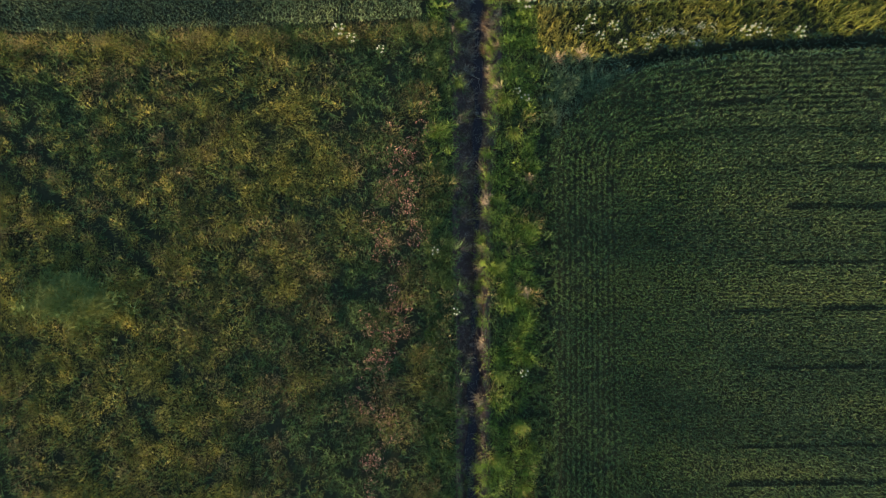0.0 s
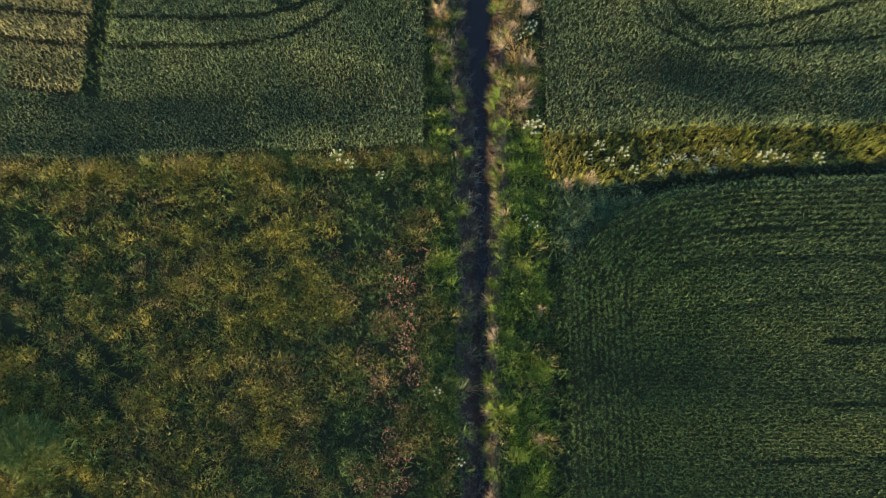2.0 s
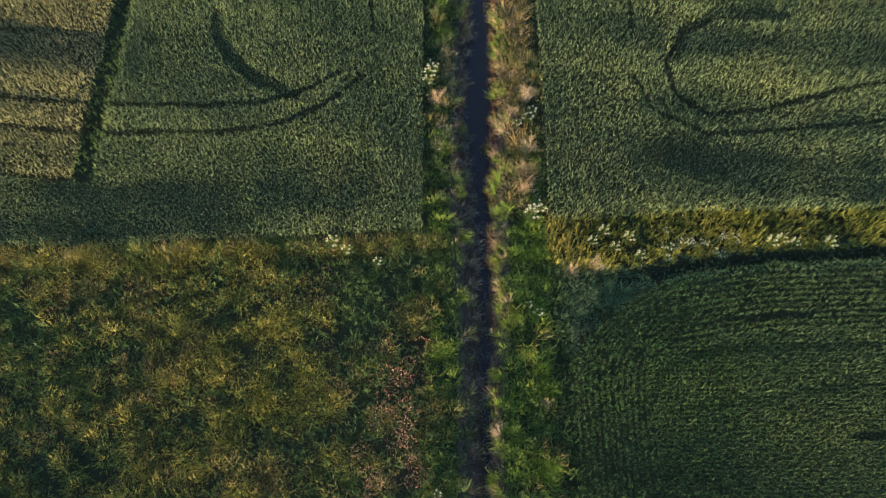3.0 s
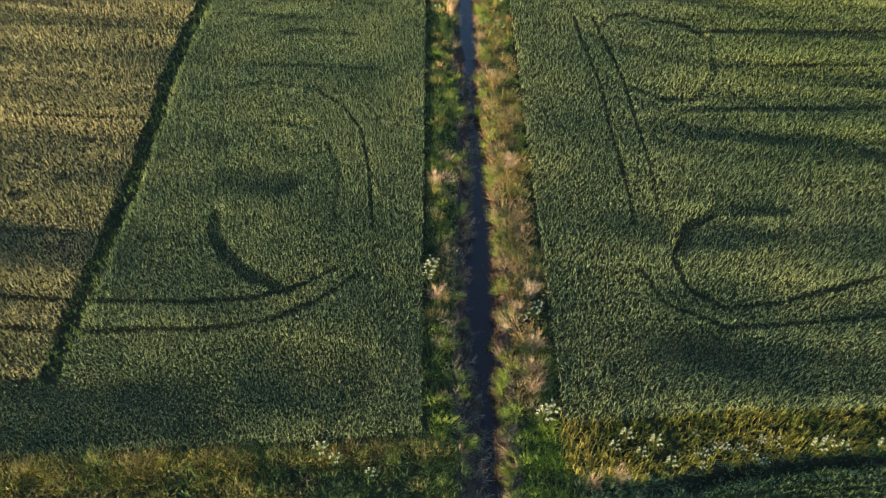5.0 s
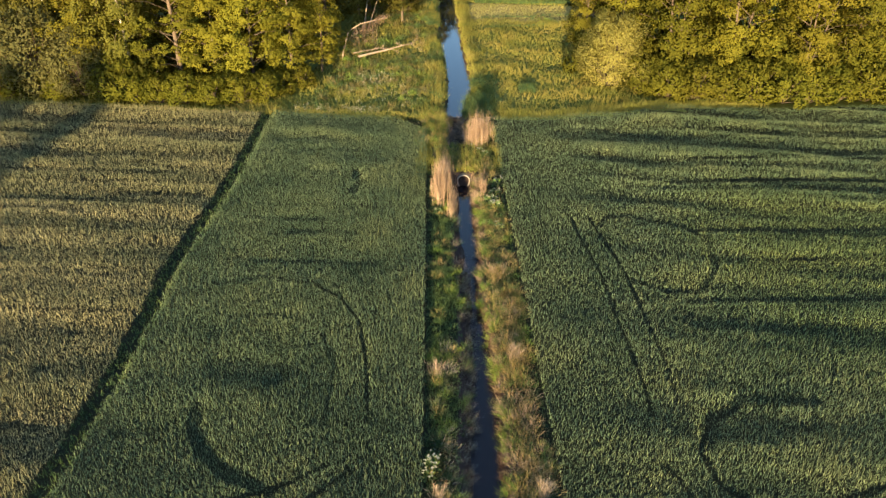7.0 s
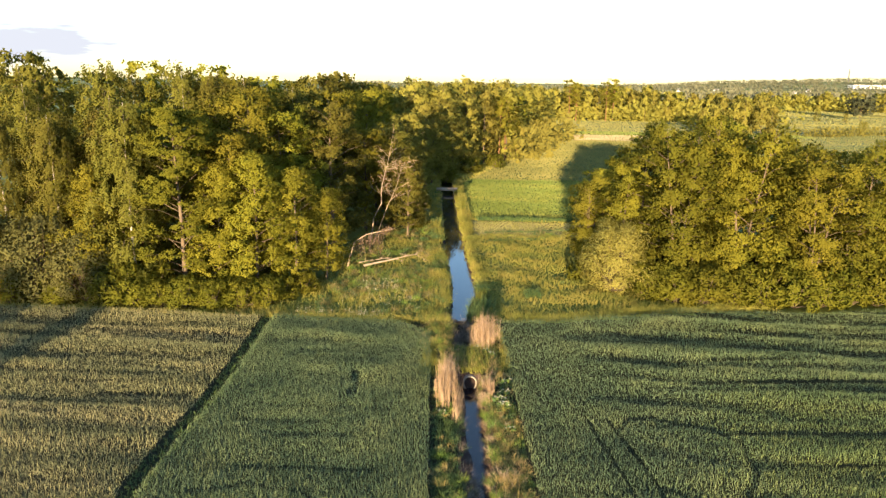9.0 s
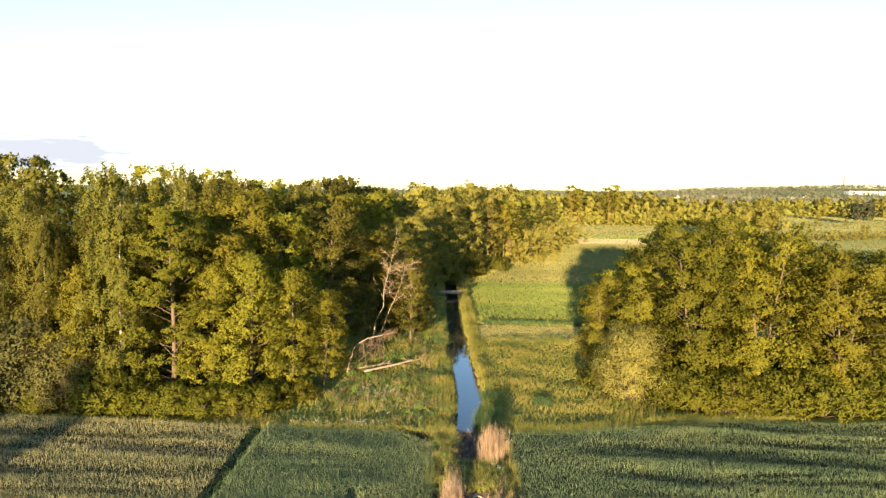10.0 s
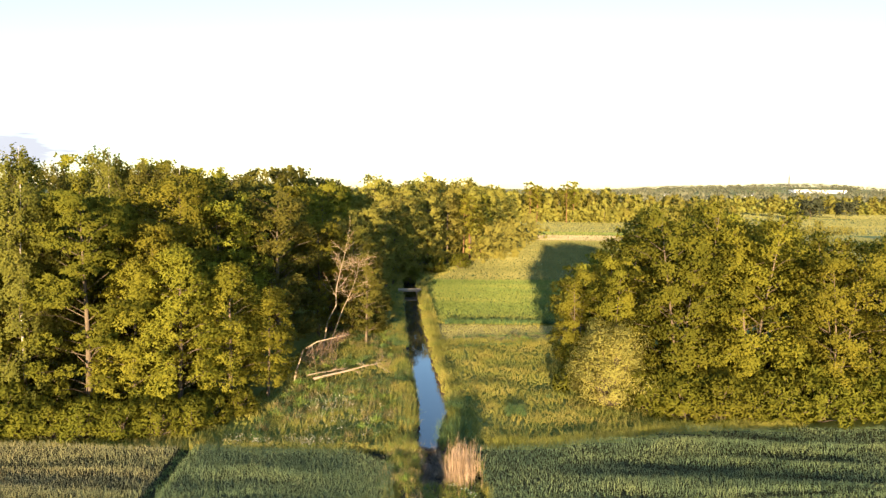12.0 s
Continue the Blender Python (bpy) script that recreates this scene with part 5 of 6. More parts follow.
drilled_field("far_pasture", 100, 1000, 980, 1380, 8.0, 330, 1.0, 5.0, M_MEADOWGRASS, "sunlit pasture in the far distance")
drilled_field("far_pasture", -200, 1900, 1520, 2120, 12.0, 330, 1.4, 9.0, M_GOLDGRAIN, "ripening fields in the far distance")


# ---- trees ----
def tree(seed, height, radius, start, limbs, boughs, tufts, leaves, leaf, crown, bark, name, lean=0.05, droop=0.0, shape="round", trunk=None, flat=0.6, tuft=0.37, stems=1, open_=0.0, ruffle=0.13, limb_bark=None):
    """A tapered trunk (or several stems) with limbs; every limb carries boughs, each a flat dome of small leaf tufts, with dark gaps between them."""
    r = np.random.default_rng(seed)
    thing = new(name)
    wood, branch = Pile(), Pile()
    trunk = trunk or height * 0.012 + 0.05
    tt = np.linspace(0, 1, 8)
    axes = []
    for k in range(stems):
        bend = r.normal(0, lean, 2) * height * 0.15
        ang = k * 6.2832 / stems + r.uniform(0, 1)
        fan = radius * 0.42 * (stems > 1)
        tall = height * (1.0 if k == 0 else r.uniform(0.8, 0.97))
        pts = np.stack([(bend[0] + fan * math.cos(ang)) * tt ** 1.3 + 0.1 * np.sin(5 * tt + seed), (bend[1] + fan * math.sin(ang)) * tt ** 1.3 + 0.1 * np.cos(4 * tt + seed), tt * tall * 0.97 - 0.1], -1)
        pts[0, :2] *= 0.3
        axes.append(pts)
        wood.add(*tube(pts, trunk * (1 - tt) ** 0.8 / stems ** 0.4 + 0.012, 7))
    vs, ns = [], []
    for i in range(limbs):
        pts = axes[i % stems]
        s = start + (0.98 - start) * ((i + r.uniform(0, 0.8)) / limbs)
        q = (s - start) / (1 - start)
        if shape == "cone":
            prof = (1 - q) ** 0.62 * (0.78 + 0.3 * min(1, q / 0.2)) + 0.05
        elif shape == "round":
            prof = math.sqrt(max(0.0, 1 - (1.45 * q - 0.5) ** 2)) * 0.95 + 0.06
        else:
            prof = (0.55 + 0.45 * math.sin(math.pi * min(1, q * 0.85 + 0.12))) * (1.0 if q < 0.75 else 1.0 - 1.6 * (q - 0.75))
        az = i * 2.39996 + r.normal(0, 0.35)
        reach = radius * prof * r.uniform(0.75, 1.12) / (1 + 0.25 * (stems > 1))
        rise = r.uniform(0.15, 0.45) * reach + 0.3 * q * reach
        a = np.array([np.interp(s * 0.99, tt, pts[:, k]) for k in range(3)])
        out = np.array([math.cos(az), math.sin(az), 0.0])
        mid = a + out * reach * 0.55 + (0, 0, rise * 0.75)
        end = a + out * reach + (0, 0, rise - droop * reach)
        lr = trunk * 0.16 * (1 - 0.6 * q) + 0.01
        if leaf < 0.8 or i < 3:
            branch.add(*tube([a, mid, end], [lr, lr * 0.6, 0.01], 4 if leaf < 0.34 else 3))
        if r.uniform(0, 1) < open_ * (1 - q):
            continue
        nb = max(1, int(round(boughs * (0.65 + 0.5 * prof) * r.uniform(0.8, 1.2))))
        f = np.clip(r.uniform(0.2, 1.0, nb) ** 0.55, 0, 1.02)
        at = np.where((f < 0.55)[:, None], a + (mid - a) * (f / 0.55)[:, None], mid + (end - mid) * ((f - 0.55) / 0.47)[:, None])
        at = at + r.normal(0, 1, (nb, 3)) * (0.15 * reach + 0.1) * (1, 1, 0.6)
        size = (0.16 * radius + 0.14) * r.uniform(0.75, 1.3, nb)
        # tufts over each bough's dome
        m = nb * tufts
        bc, bs = np.repeat(at, tufts, 0), np.repeat(size, tufts)
        up = unit(r.normal(0, 1, (m, 3)) + (0, 0, 0.35) + 0.35 * out)
        c = bc + up * (bs * r.uniform(0.55, 1.05, m))[:, None] * (1, 1, flat + 0.1)
        n = np.maximum(2, (leaves * r.uniform(0.6, 1.4, m)).astype(int))
        cc, uu, bb = np.repeat(c, n, 0), np.repeat(up, n, 0), np.repeat(bc, n, 0)
        pp = np.repeat(tuft * r.uniform(0.6, 1.35, m), n)
        k = len(cc)
        d = unit(r.normal(0, 1, (k, 3)))
        p = cc + d * (pp * r.uniform(0.3, 1.0, k))[:, None] * (1, 1, flat)
        if droop:
            p[:, 2] -= r.uniform(0, 1, k) * droop * 2.0
            p[:, :2] = cc[:, :2] + (p[:, :2] - cc[:, :2]) * 0.6
        ax = unit(d * 0.7 + r.normal(0, 0.5, (k, 3)) + (0, 0, -0.2 - 1.2 * droop))
        sd = unit(np.cross(ax, d + r.normal(0, 0.4, (k, 3))))
        vs.append(leaf_tris(p, ax, sd, leaf * 0.9 * r.uniform(0.65, 1.35, k), leaf * 0.86 * r.uniform(0.7, 1.2, k)))
        ns.append(0.2 * d + 0.2 * uu + 0.9 * unit((p - (a[0], a[1], a[2] - 0.1 * radius)) * (1, 1, 0.25)) + r.normal(0, ruffle, (k, 3)))
    wood.make("trunk", bark, thing, smooth=True)
    branch.make("branchwork", limb_bark or bark, thing)["kind"] = "stuff"
    leafage("crown", np.concatenate(vs), np.concatenate(ns), crown, thing)
    return thing


def leaf_tris(p, axis, side, length, width):
    return np.stack([p - side * width[:, None] * 0.5, p + side * width[:, None] * 0.5, p + axis * length[:, None]], 1).reshape(-1, 3)


def leafage(name, v, normals, material, thing):
    """Leaves that take the soft shading of the clump they belong to."""
    t = v.reshape(-1, 3, 3)
    away = np.einsum("ij,ij->i", np.cross(t[:, 1] - t[:, 0], t[:, 2] - t[:, 0]), normals) < 0
    t[away] = t[away][:, [1, 0, 2]]
    ob = mesh_obj(name, t.reshape(-1, 3), tris(len(t)), material, thing, smooth=True)
    ob.data.normals_split_custom_set_from_vertices(np.repeat(unit(normals), 3, 0).tolist())
    return ob


def bush(seed, height, radius, puffs, leaves, leaf, crown, name):
    r = np.random.default_rng(seed)
    thing = new(name)
    wood, vs, ns = Pile(), [], []
    for i in range(puffs):
        az, q = i * 2.39996, (i + 0.5) / puffs
        rad = radius * math.sqrt(r.uniform(0.05, 1)) * (1 - 0.55 * q * q)
        c = np.array([math.cos(az) * rad, math.sin(az) * rad, height * (0.12 + 0.75 * q)]) + r.normal(0, 0.15, 3)
        wood.add(*tube([(0.1 * math.cos(az), 0.1 * math.sin(az), -0.05), c * (0.5, 0.5, 0.6), c], [0.06, 0.04, 0.012], 5))
        pr = radius * r.uniform(0.2, 0.36)
        n = int(leaves * r.uniform(0.7, 1.3))
        d = unit(r.normal(0, 1, (n, 3)))
        p = c + d * pr * r.uniform(0.5, 1.0, n)[:, None] * (1, 1, 0.85)
        p[:, 2] = np.maximum(p[:, 2], 0.05)
        ax = unit(d + r.normal(0, 0.6, (n, 3)))
        ax = unit(np.cross(d, r.normal(0, 1, (n, 3))) + 0.3 * d)
        vs.append(leaf_tris(p, ax, unit(np.cross(ax, d + r.normal(0, 0.3, (n, 3)))), leaf * 1.2 * r.uniform(0.65, 1.35, n), leaf * 0.64 * r.uniform(0.7, 1.2, n)))
        ns.append(0.3 * d + 0.8 * unit(p - (0, 0, height * 0.3)) + r.normal(0, 0.3, (n, 3)))
    wood.make("woody_base", M_BARK, thing)
    leafage("foliage", np.concatenate(vs), np.concatenate(ns), crown, thing)
    return thing


# patterns, each built once; heights in metres
alders = [tree(11, 16.0, 4.2, 0.1, 58, 4.0, 10, 10, 0.215, M_ALDER, M_BARK, "alder_tree", shape="cone"), tree(12, 16.5, 4.4, 0.14, 58, 4.0, 10, 10, 0.215, M_ALDER, M_BARK, "alder_tree", shape="round"),
          tree(13, 15.0, 3.9, 0.1, 56, 4.0, 10, 10, 0.21, M_ALDER, M_BARK, "alder_tree", shape="cone")]
copse_alders = [tree(71, 16.5, 4.4, 0.16, 62, 4.0, 10, 10, 0.215, M_ALDER, M_BARK, "alder_tree", shape="round", stems=3, trunk=0.2, open_=0.1), tree(72, 16.5, 4.2, 0.16, 60, 4.0, 10, 10, 0.215, M_ALDER, M_BARK, "alder_tree", shape="cone", stems=2, trunk=0.2, open_=0.1),
                tree(73, 16.5, 4.5, 0.14, 62, 4.0, 10, 10, 0.215, M_OAK, M_BARK, "alder_tree", shape="round", stems=2, trunk=0.2, open_=0.1)]
birches = [tree(21, 19.5, 3.4, 0.1, 66, 4.2, 9, 13, 0.2, M_BIRCH, M_BIRCHBARK, "birch_tree", droop=0.5, shape="tall", trunk=0.13, tuft=0.3, limb_bark=M_BARK), tree(22, 22.0, 3.2, 0.28, 54, 3.4, 6, 11, 0.25, M_BIRCH, M_BIRCHBARK, "birch_tree", droop=0.45, shape="tall", trunk=0.1, tuft=0.34, limb_bark=M_BARK)]
maple = tree(31, 17.5, 4.3, 0.08, 50, 4.6, 11, 12, 0.22, M_OAK, M_BARK, "maple_tree", shape="round", flat=0.3, open_=0.12)
aspen = tree(32, 16.2, 3.7, 0.12, 48, 3.8, 9, 12, 0.24, M_BIRCH, M_BARK, "aspen_tree", shape="round", tuft=0.36, open_=0.1)
mids = [tree(14, 16.5, 4.2, 0.25, 38, 3.4, 6, 9, 0.36, M_ALDER, M_BARK, "alder_tree", shape="round", tuft=0.34), tree(15, 17.0, 4.0, 0.12, 40, 3.4, 6, 9, 0.36, M_ALDER, M_BARK, "alder_tree", shape="cone", tuft=0.34)]
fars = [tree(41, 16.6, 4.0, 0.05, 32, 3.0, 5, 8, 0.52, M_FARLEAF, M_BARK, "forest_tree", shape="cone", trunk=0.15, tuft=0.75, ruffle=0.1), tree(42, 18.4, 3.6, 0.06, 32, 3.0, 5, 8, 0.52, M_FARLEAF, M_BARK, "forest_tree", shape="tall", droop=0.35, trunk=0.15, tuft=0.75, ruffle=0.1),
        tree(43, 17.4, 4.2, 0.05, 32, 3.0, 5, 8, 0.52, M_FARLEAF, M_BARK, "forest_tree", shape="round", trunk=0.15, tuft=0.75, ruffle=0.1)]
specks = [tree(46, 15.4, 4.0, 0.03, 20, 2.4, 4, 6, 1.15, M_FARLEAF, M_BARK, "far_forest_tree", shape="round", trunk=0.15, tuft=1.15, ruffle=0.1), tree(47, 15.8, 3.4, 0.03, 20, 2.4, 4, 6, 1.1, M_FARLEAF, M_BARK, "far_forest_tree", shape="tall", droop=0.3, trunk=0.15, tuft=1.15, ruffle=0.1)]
backs = [tree(44, 20.0, 4.2, 0.4, 30, 3.0, 5, 8, 0.43, M_BIRCH, M_BARK, "woodland_tree", shape="tall", droop=0.35, trunk=0.15), tree(45, 19.0, 4.4, 0.35, 30, 3.0, 5, 8, 0.43, M_ALDER, M_BARK, "woodland_tree", shape="round", trunk=0.15)]
golds = [tree(16, 16.0, 4.0, 0.08, 40, 3.4, 7, 12, 0.3, M_FARLEAF, M_BARK, "canal_side_tree", shape="round", ruffle=0.16), tree(17, 17.0, 3.8, 0.08, 40, 3.4, 7, 12, 0.3, M_FARLEAF, M_BARK, "canal_side_tree", shape="tall", droop=0.3, ruffle=0.16)]
field_oak = tree(18, 10.5, 8.5, 0.2, 40, 3.0, 8, 12, 0.55, M_FIELDOAK, M_BARK, "field_oak", shape="round")
pine = tree(51, 17.0, 3.4, 0.4, 26, 2.6, 5, 7, 0.4, M_ALDER, M_PINEBARK, "pine_tree", shape="round", trunk=0.16)
willow = bush(61, 7.8, 3.7, 95, 260, 0.15, M_WILLOW, "willow_bush")
shrub = bush(62, 3.0, 2.0, 30, 110, 0.21, M_OAK, "undergrowth_shrub")
willow_low = bush(63, 8.0, 3.6, 80, 110, 0.26, M_SALLOW, "willow_shrub")

R = random.Random(5)
turn = lambda: R.uniform(0, 360)
# front rows of the wood, west of the canal
put_copies(birches[0], [(-33.6, 61.5, 20, 0.97), (-41.5, 63.0, 90, 0.9), (-37.5, 66, 10, 0.95), (-46.5, 62.5, 120, 0.9)], label="birch with drooping yellow-green twigs at the wood's edge", category="tree", group="wood beyond the wheat")
put_copies(birches[1], [(-48.5, 84, 20, 0.95), (-45, 80, 40, 1.04), (-37.5, 83, 70, 1.04), (-32.4, 85, 200, 0.98), (-34.8, 84, 260, 0.99), (-41, 92, 140, 0.99), (-54, 78, 0, 0.92), (-29.5, 82, 33, 0.96), (-60, 88, 33, 0.96), (-50, 95, 80, 0.98), (-26, 90, 0, 0.92)],
           label="tall birch rising above the wood", category="tree", group="wood beyond the wheat")
put_copies(maple, [(-29.6, 63.0, 0, 1.0), (-28.2, 79.5, 90, 1.08), (-38, 73, 45, 1.0)], label="bright green broadleaf tree at the wood's edge", category="tree", group="wood beyond the wheat")
put_copies(alders[0], [(-22.7, 64.0, 0, 0.87), (-25.8, 66.5, 60, 0.98), (-36.8, 61.0, 140, 0.8), (-45, 69, 20, 1.05), (-20.8, 73, 160, 0.68), (-31, 71, 0, 1.08)], label="dense dark green alder at the wood's edge", category="tree", group="wood beyond the wheat")
put_copies(alders[2], [(-19.6, 66.5, 30, 0.82), (-26.2, 63.4, 100, 0.85), (-22.3, 69.5, 0, 0.8), (-34, 67, 0, 1.0), (-42, 66, 70, 1.0), (-17.2, 69.5, 50, 0.66)], label="conical alder at the wood's edge", category="tree", group="wood beyond the wheat")
put_copies(aspen, [(-19.6, 82.5, 0, 1.07), (-11.2, 90.5, 60, 0.66), (-14.0, 99, 120, 0.8)], label="pale golden-green aspen at the wood's edge", category="tree", group="wood beyond the wheat")
put_copies(alders[1], [(-26.5, 74, 200, 1.15), (-24, 77, 40, 1.0), (-23, 88, 0, 1.0), (-17.5, 94, 40, 0.84)], label="tall alder at the wood's edge beside the canal", category="tree", group="wood beyond the wheat")
put_copies(mids[0], [(-23.5, 98, 70, 1.12), (-24, 108, 15, 1.12), (-36, 100, 15, 1.2), (-22, 120, 15, 1.14)], label="tall alder in the wood beside the canal", category="tree", group="wood beyond the wheat")
put_copies(mids[1], [(-21.5, 136, 0, 1.12), (-29, 97, 0, 1.14), (-43, 98, 0, 1.2), (-52, 104, 0, 1.2)], label="conical alder in the wood beside the canal", category="tree", group="wood beyond the wheat")
put_copies(golds[0], [(-15.6, 105, 15, 0.9), (-14.2, 115, 100, 0.95), (-13.0, 134, 60, 1.0), (-11.5, 146, 160, 1.05), (-12.2, 100.5, 30, 0.6)], label="golden-green tree at the wood's edge beside the canal", category="tree", group="wood beyond the wheat")
put_copies(golds[1], [(-14.0, 124, 10, 0.9), (-12.4, 141, 0, 0.95), (-16.5, 97, 50, 0.85), (-9.0, 154, 90, 1.0)], label="conical golden-green tree beside the canal", category="tree", group="wood beyond the wheat")
# trees south of the fields, whose long shadows reach the barley
put_copies(copy_thing(mids[1], Matrix.Identity(4)), [(-45.5, -70, 0, 1.05), (-52.5, -73, 60, 1.05), (-59.5, -68, 90, 1.05)], label="tall field tree casting a long shadow", category="tree", group="trees south of the fields")
# low foliage that closes the wood's front
put_copies(willow_low, [(-41.5, 59.8, 0, 1.08), (-37.6, 59.8, 60, 0.92), (-46.5, 59.4, 100, 1.05)], label="grey-green willow shrub before the wood", category="shrub", group="shrubs before the wood")
put_copies(shrub, [(-34.2, 59.0, 0, 1.5), (-32.3, 58.6, 60, 1.0), (-30.0, 58.8, 90, 0.9), (-27.6, 58.8, 120, 1.05), (-25.2, 59.0, 0, 0.95), (-22.8, 59.6, 200, 0.95), (-20.6, 60.6, 140, 0.9), (-39.6, 58.4, 10, 0.9), (-44, 58.4, 70, 0.9), (-19.8, 62.5, 0, 0.8), (-24, 62, 30, 1.1), (-32, 61.5, 10, 1.2), (-18.2, 64.5, 0, 0.8),
                   (-11.5, 96, 0, 0.9), (-12.5, 104, 0, 1.0), (-12.2, 112, 50, 1.1), (-9.4, 146, 0, 1.2), (-5, 158, 0, 1.3), (0.5, 168, 0, 1.2)],
           label="low bright green shrub at the wood's edge", category="shrub", group="shrubs before the wood")

# copse east of the canal
COPSE = [(10.9, 75.5, 0.66), (13.4, 71.8, 0.79), (16.4, 76.5, 0.92), (18.4, 69.0, 0.99), (21.8, 73.0, 1.05), (25.0, 69.5, 1.01), (26.6, 76.5, 0.95), (29.0, 71.0, 0.9), (31.0, 67.5, 0.88), (33.0, 73.0, 0.91), (35.5, 69.5, 0.88),
         (38.5, 73.5, 0.9), (40.5, 69.8, 0.88), (43.5, 74.5, 0.9), (12.7, 80.5, 0.66), (20, 82, 0.94), (25, 83, 1.0), (31, 81, 0.92), (37, 80, 0.82), (16.5, 88, 0.7), (22, 97, 0.76), (30, 95, 0.88), (40, 92, 0.78), (26, 106, 0.78)]
FRONT, BACK = [c for c in COPSE if c[1] < 76.0], [c for c in COPSE if c[1] >= 76.0]
for k in range(3):
    put_copies(copse_alders[k], [(x, y, 77 * i, s * R.uniform(0.95, 1.04)) for i, (x, y, s) in enumerate(FRONT) if i % 3 == k],
               label="leafy alder in a dense copse by the meadow", category="tree", group="copse by the meadow")
put_copies(copy_thing(mids[0], Matrix.Identity(4)), [(x, y, 77 * i, s) for i, (x, y, s) in enumerate(BACK)], label="alder inside a dense copse by the meadow", category="tree", group="copse by the meadow")
put_copies(willow, [(12.6, 68.6, 0, 1.0)], label="round silvery willow bush beside the copse", category="shrub")
put_copies(copy_thing(shrub, Matrix.Identity(4)), [(15.8, 66.8, 0, 1.3), (18.0, 65.6, 40, 1.25), (20.6, 65.4, 80, 1.4), (23.2, 65.6, 10, 1.2), (26.0, 65.8, 0, 1.45), (28.8, 65.6, 150, 1.25), (31.6, 66, 0, 1.4), (34.4, 66.6, 50, 1.25), (37.2, 67, 0, 1.45), (40, 67.4, 0, 1.3), (43, 67.8, 0, 1.4), (45.5, 68.4, 0, 1.4),
                                                             (15.6, 70.5, 30, 1.8), (20.0, 69.8, 70, 2.0), (24.0, 70.6, 120, 1.9), (28.0, 69.4, 200, 2.1), (32.4, 70.2, 260, 1.9), (37.0, 71.0, 310, 2.0), (42.0, 71.5, 20, 2.0), (12.0, 73.0, 60, 1.7)],
           label="leafy undergrowth at the foot of the copse", category="shrub", group="undergrowth of the copse")

# forest behind
far_places = []
for y in np.arange(96, 330, 9.0):
    edge = np.interp(y, [90, 150, 165, 178, 262, 380], [-20, -15, -5, 3, 19, 33]) if y > 150 else -24
    for k in range(2 if y < 150 else 4 if y < 200 else 3):
        far_places.append((edge - 3 - k * 7.5 + R.uniform(-2, 2), y + R.uniform(-3, 3), turn(), R.uniform(0.88, 1.12) * np.interp(y, [96, 150, 205, 260], [0.98, 1.06, 1.1, 1.02])))
for x in np.arange(-130, -52, 8.0):
    far_places.append((x, 92 + R.uniform(-8, 8), turn(), R.uniform(1.0, 1.25)))
    far_places.append((x + 4, 125 + R.uniform(-8, 8), turn(), R.uniform(1.0, 1.3)))
for row, y0 in ((0, 396), (1, 408), (2, 424)):
    for x in np.arange(-60 + 3 * row, 158, 6.3):
        far_places.append((x + R.uniform(-2, 2), y0 + 0.1 * x + R.uniform(-6, 6), turn(), R.uniform(0.95, 1.25) if x < 95 else R.uniform(0.75, 1.05)))
for x in np.arange(228, 420, 7.5):
    for k in range(2):
        far_places.append((x + R.uniform(-3, 3), 640 - 0.12 * x + 16 * k + R.uniform(-6, 6), turn(), R.uniform(0.75, 1.05)))
for x, y, size in ((100, 300, 0.85), (106, 306, 0.95), (112, 303, 0.9), (118, 308, 0.8), (95, 310, 0.8), (88, 304, 0.7)):
    far_places.append((x, y, turn(), size))
near_places, far_places = [p for p in far_places if p[1] < 150], [p for p in far_places if p[1] >= 150]
for k in range(2):
    put_copies(backs[k], [p for i, p in enumerate(near_places) if i % 2 == k], label="broadleaf tree deeper in the wood", category="tree", group="wood beyond the wheat")
horizon_places, far_places = [p for p in far_places if p[1] >= 285], [p for p in far_places if p[1] < 285]
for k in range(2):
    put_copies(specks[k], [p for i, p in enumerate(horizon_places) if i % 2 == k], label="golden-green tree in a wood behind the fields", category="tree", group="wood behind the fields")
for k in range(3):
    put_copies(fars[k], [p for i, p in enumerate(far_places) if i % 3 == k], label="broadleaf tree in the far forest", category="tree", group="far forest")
put_copies(pine, [(3.0, 186, 0, 1.0), (4.5, 192, 50, 1.0), (1.5, 181, 90, 0.95), (6.5, 198, 90, 1.0), (41, 390, 0, 1.3), (45, 391, 60, 1.2), (61, 390, 0, 1.25), (66, 398, 80, 1.35)], label="pine with reddish trunk at the forest edge", category="tree", group="pines")
# scattered trees in the eastern distance
put_copies(field_oak, [(232, 464, 0, 1.05), (271, 492, 80, 0.95)], label="lone dark spreading oak in a far field", category="tree", group="field oaks")
put_copies(copy_thing(fars[2], Matrix.Identity(4)), [(202, 420, 0, 0.33), (188, 424, 40, 0.4), (168, 330, 0, 0.3), (160, 318, 0, 0.35), (180, 470, 0, 0.5)], label="small broadleaf tree among far fields", category="tree", group="lone field trees")


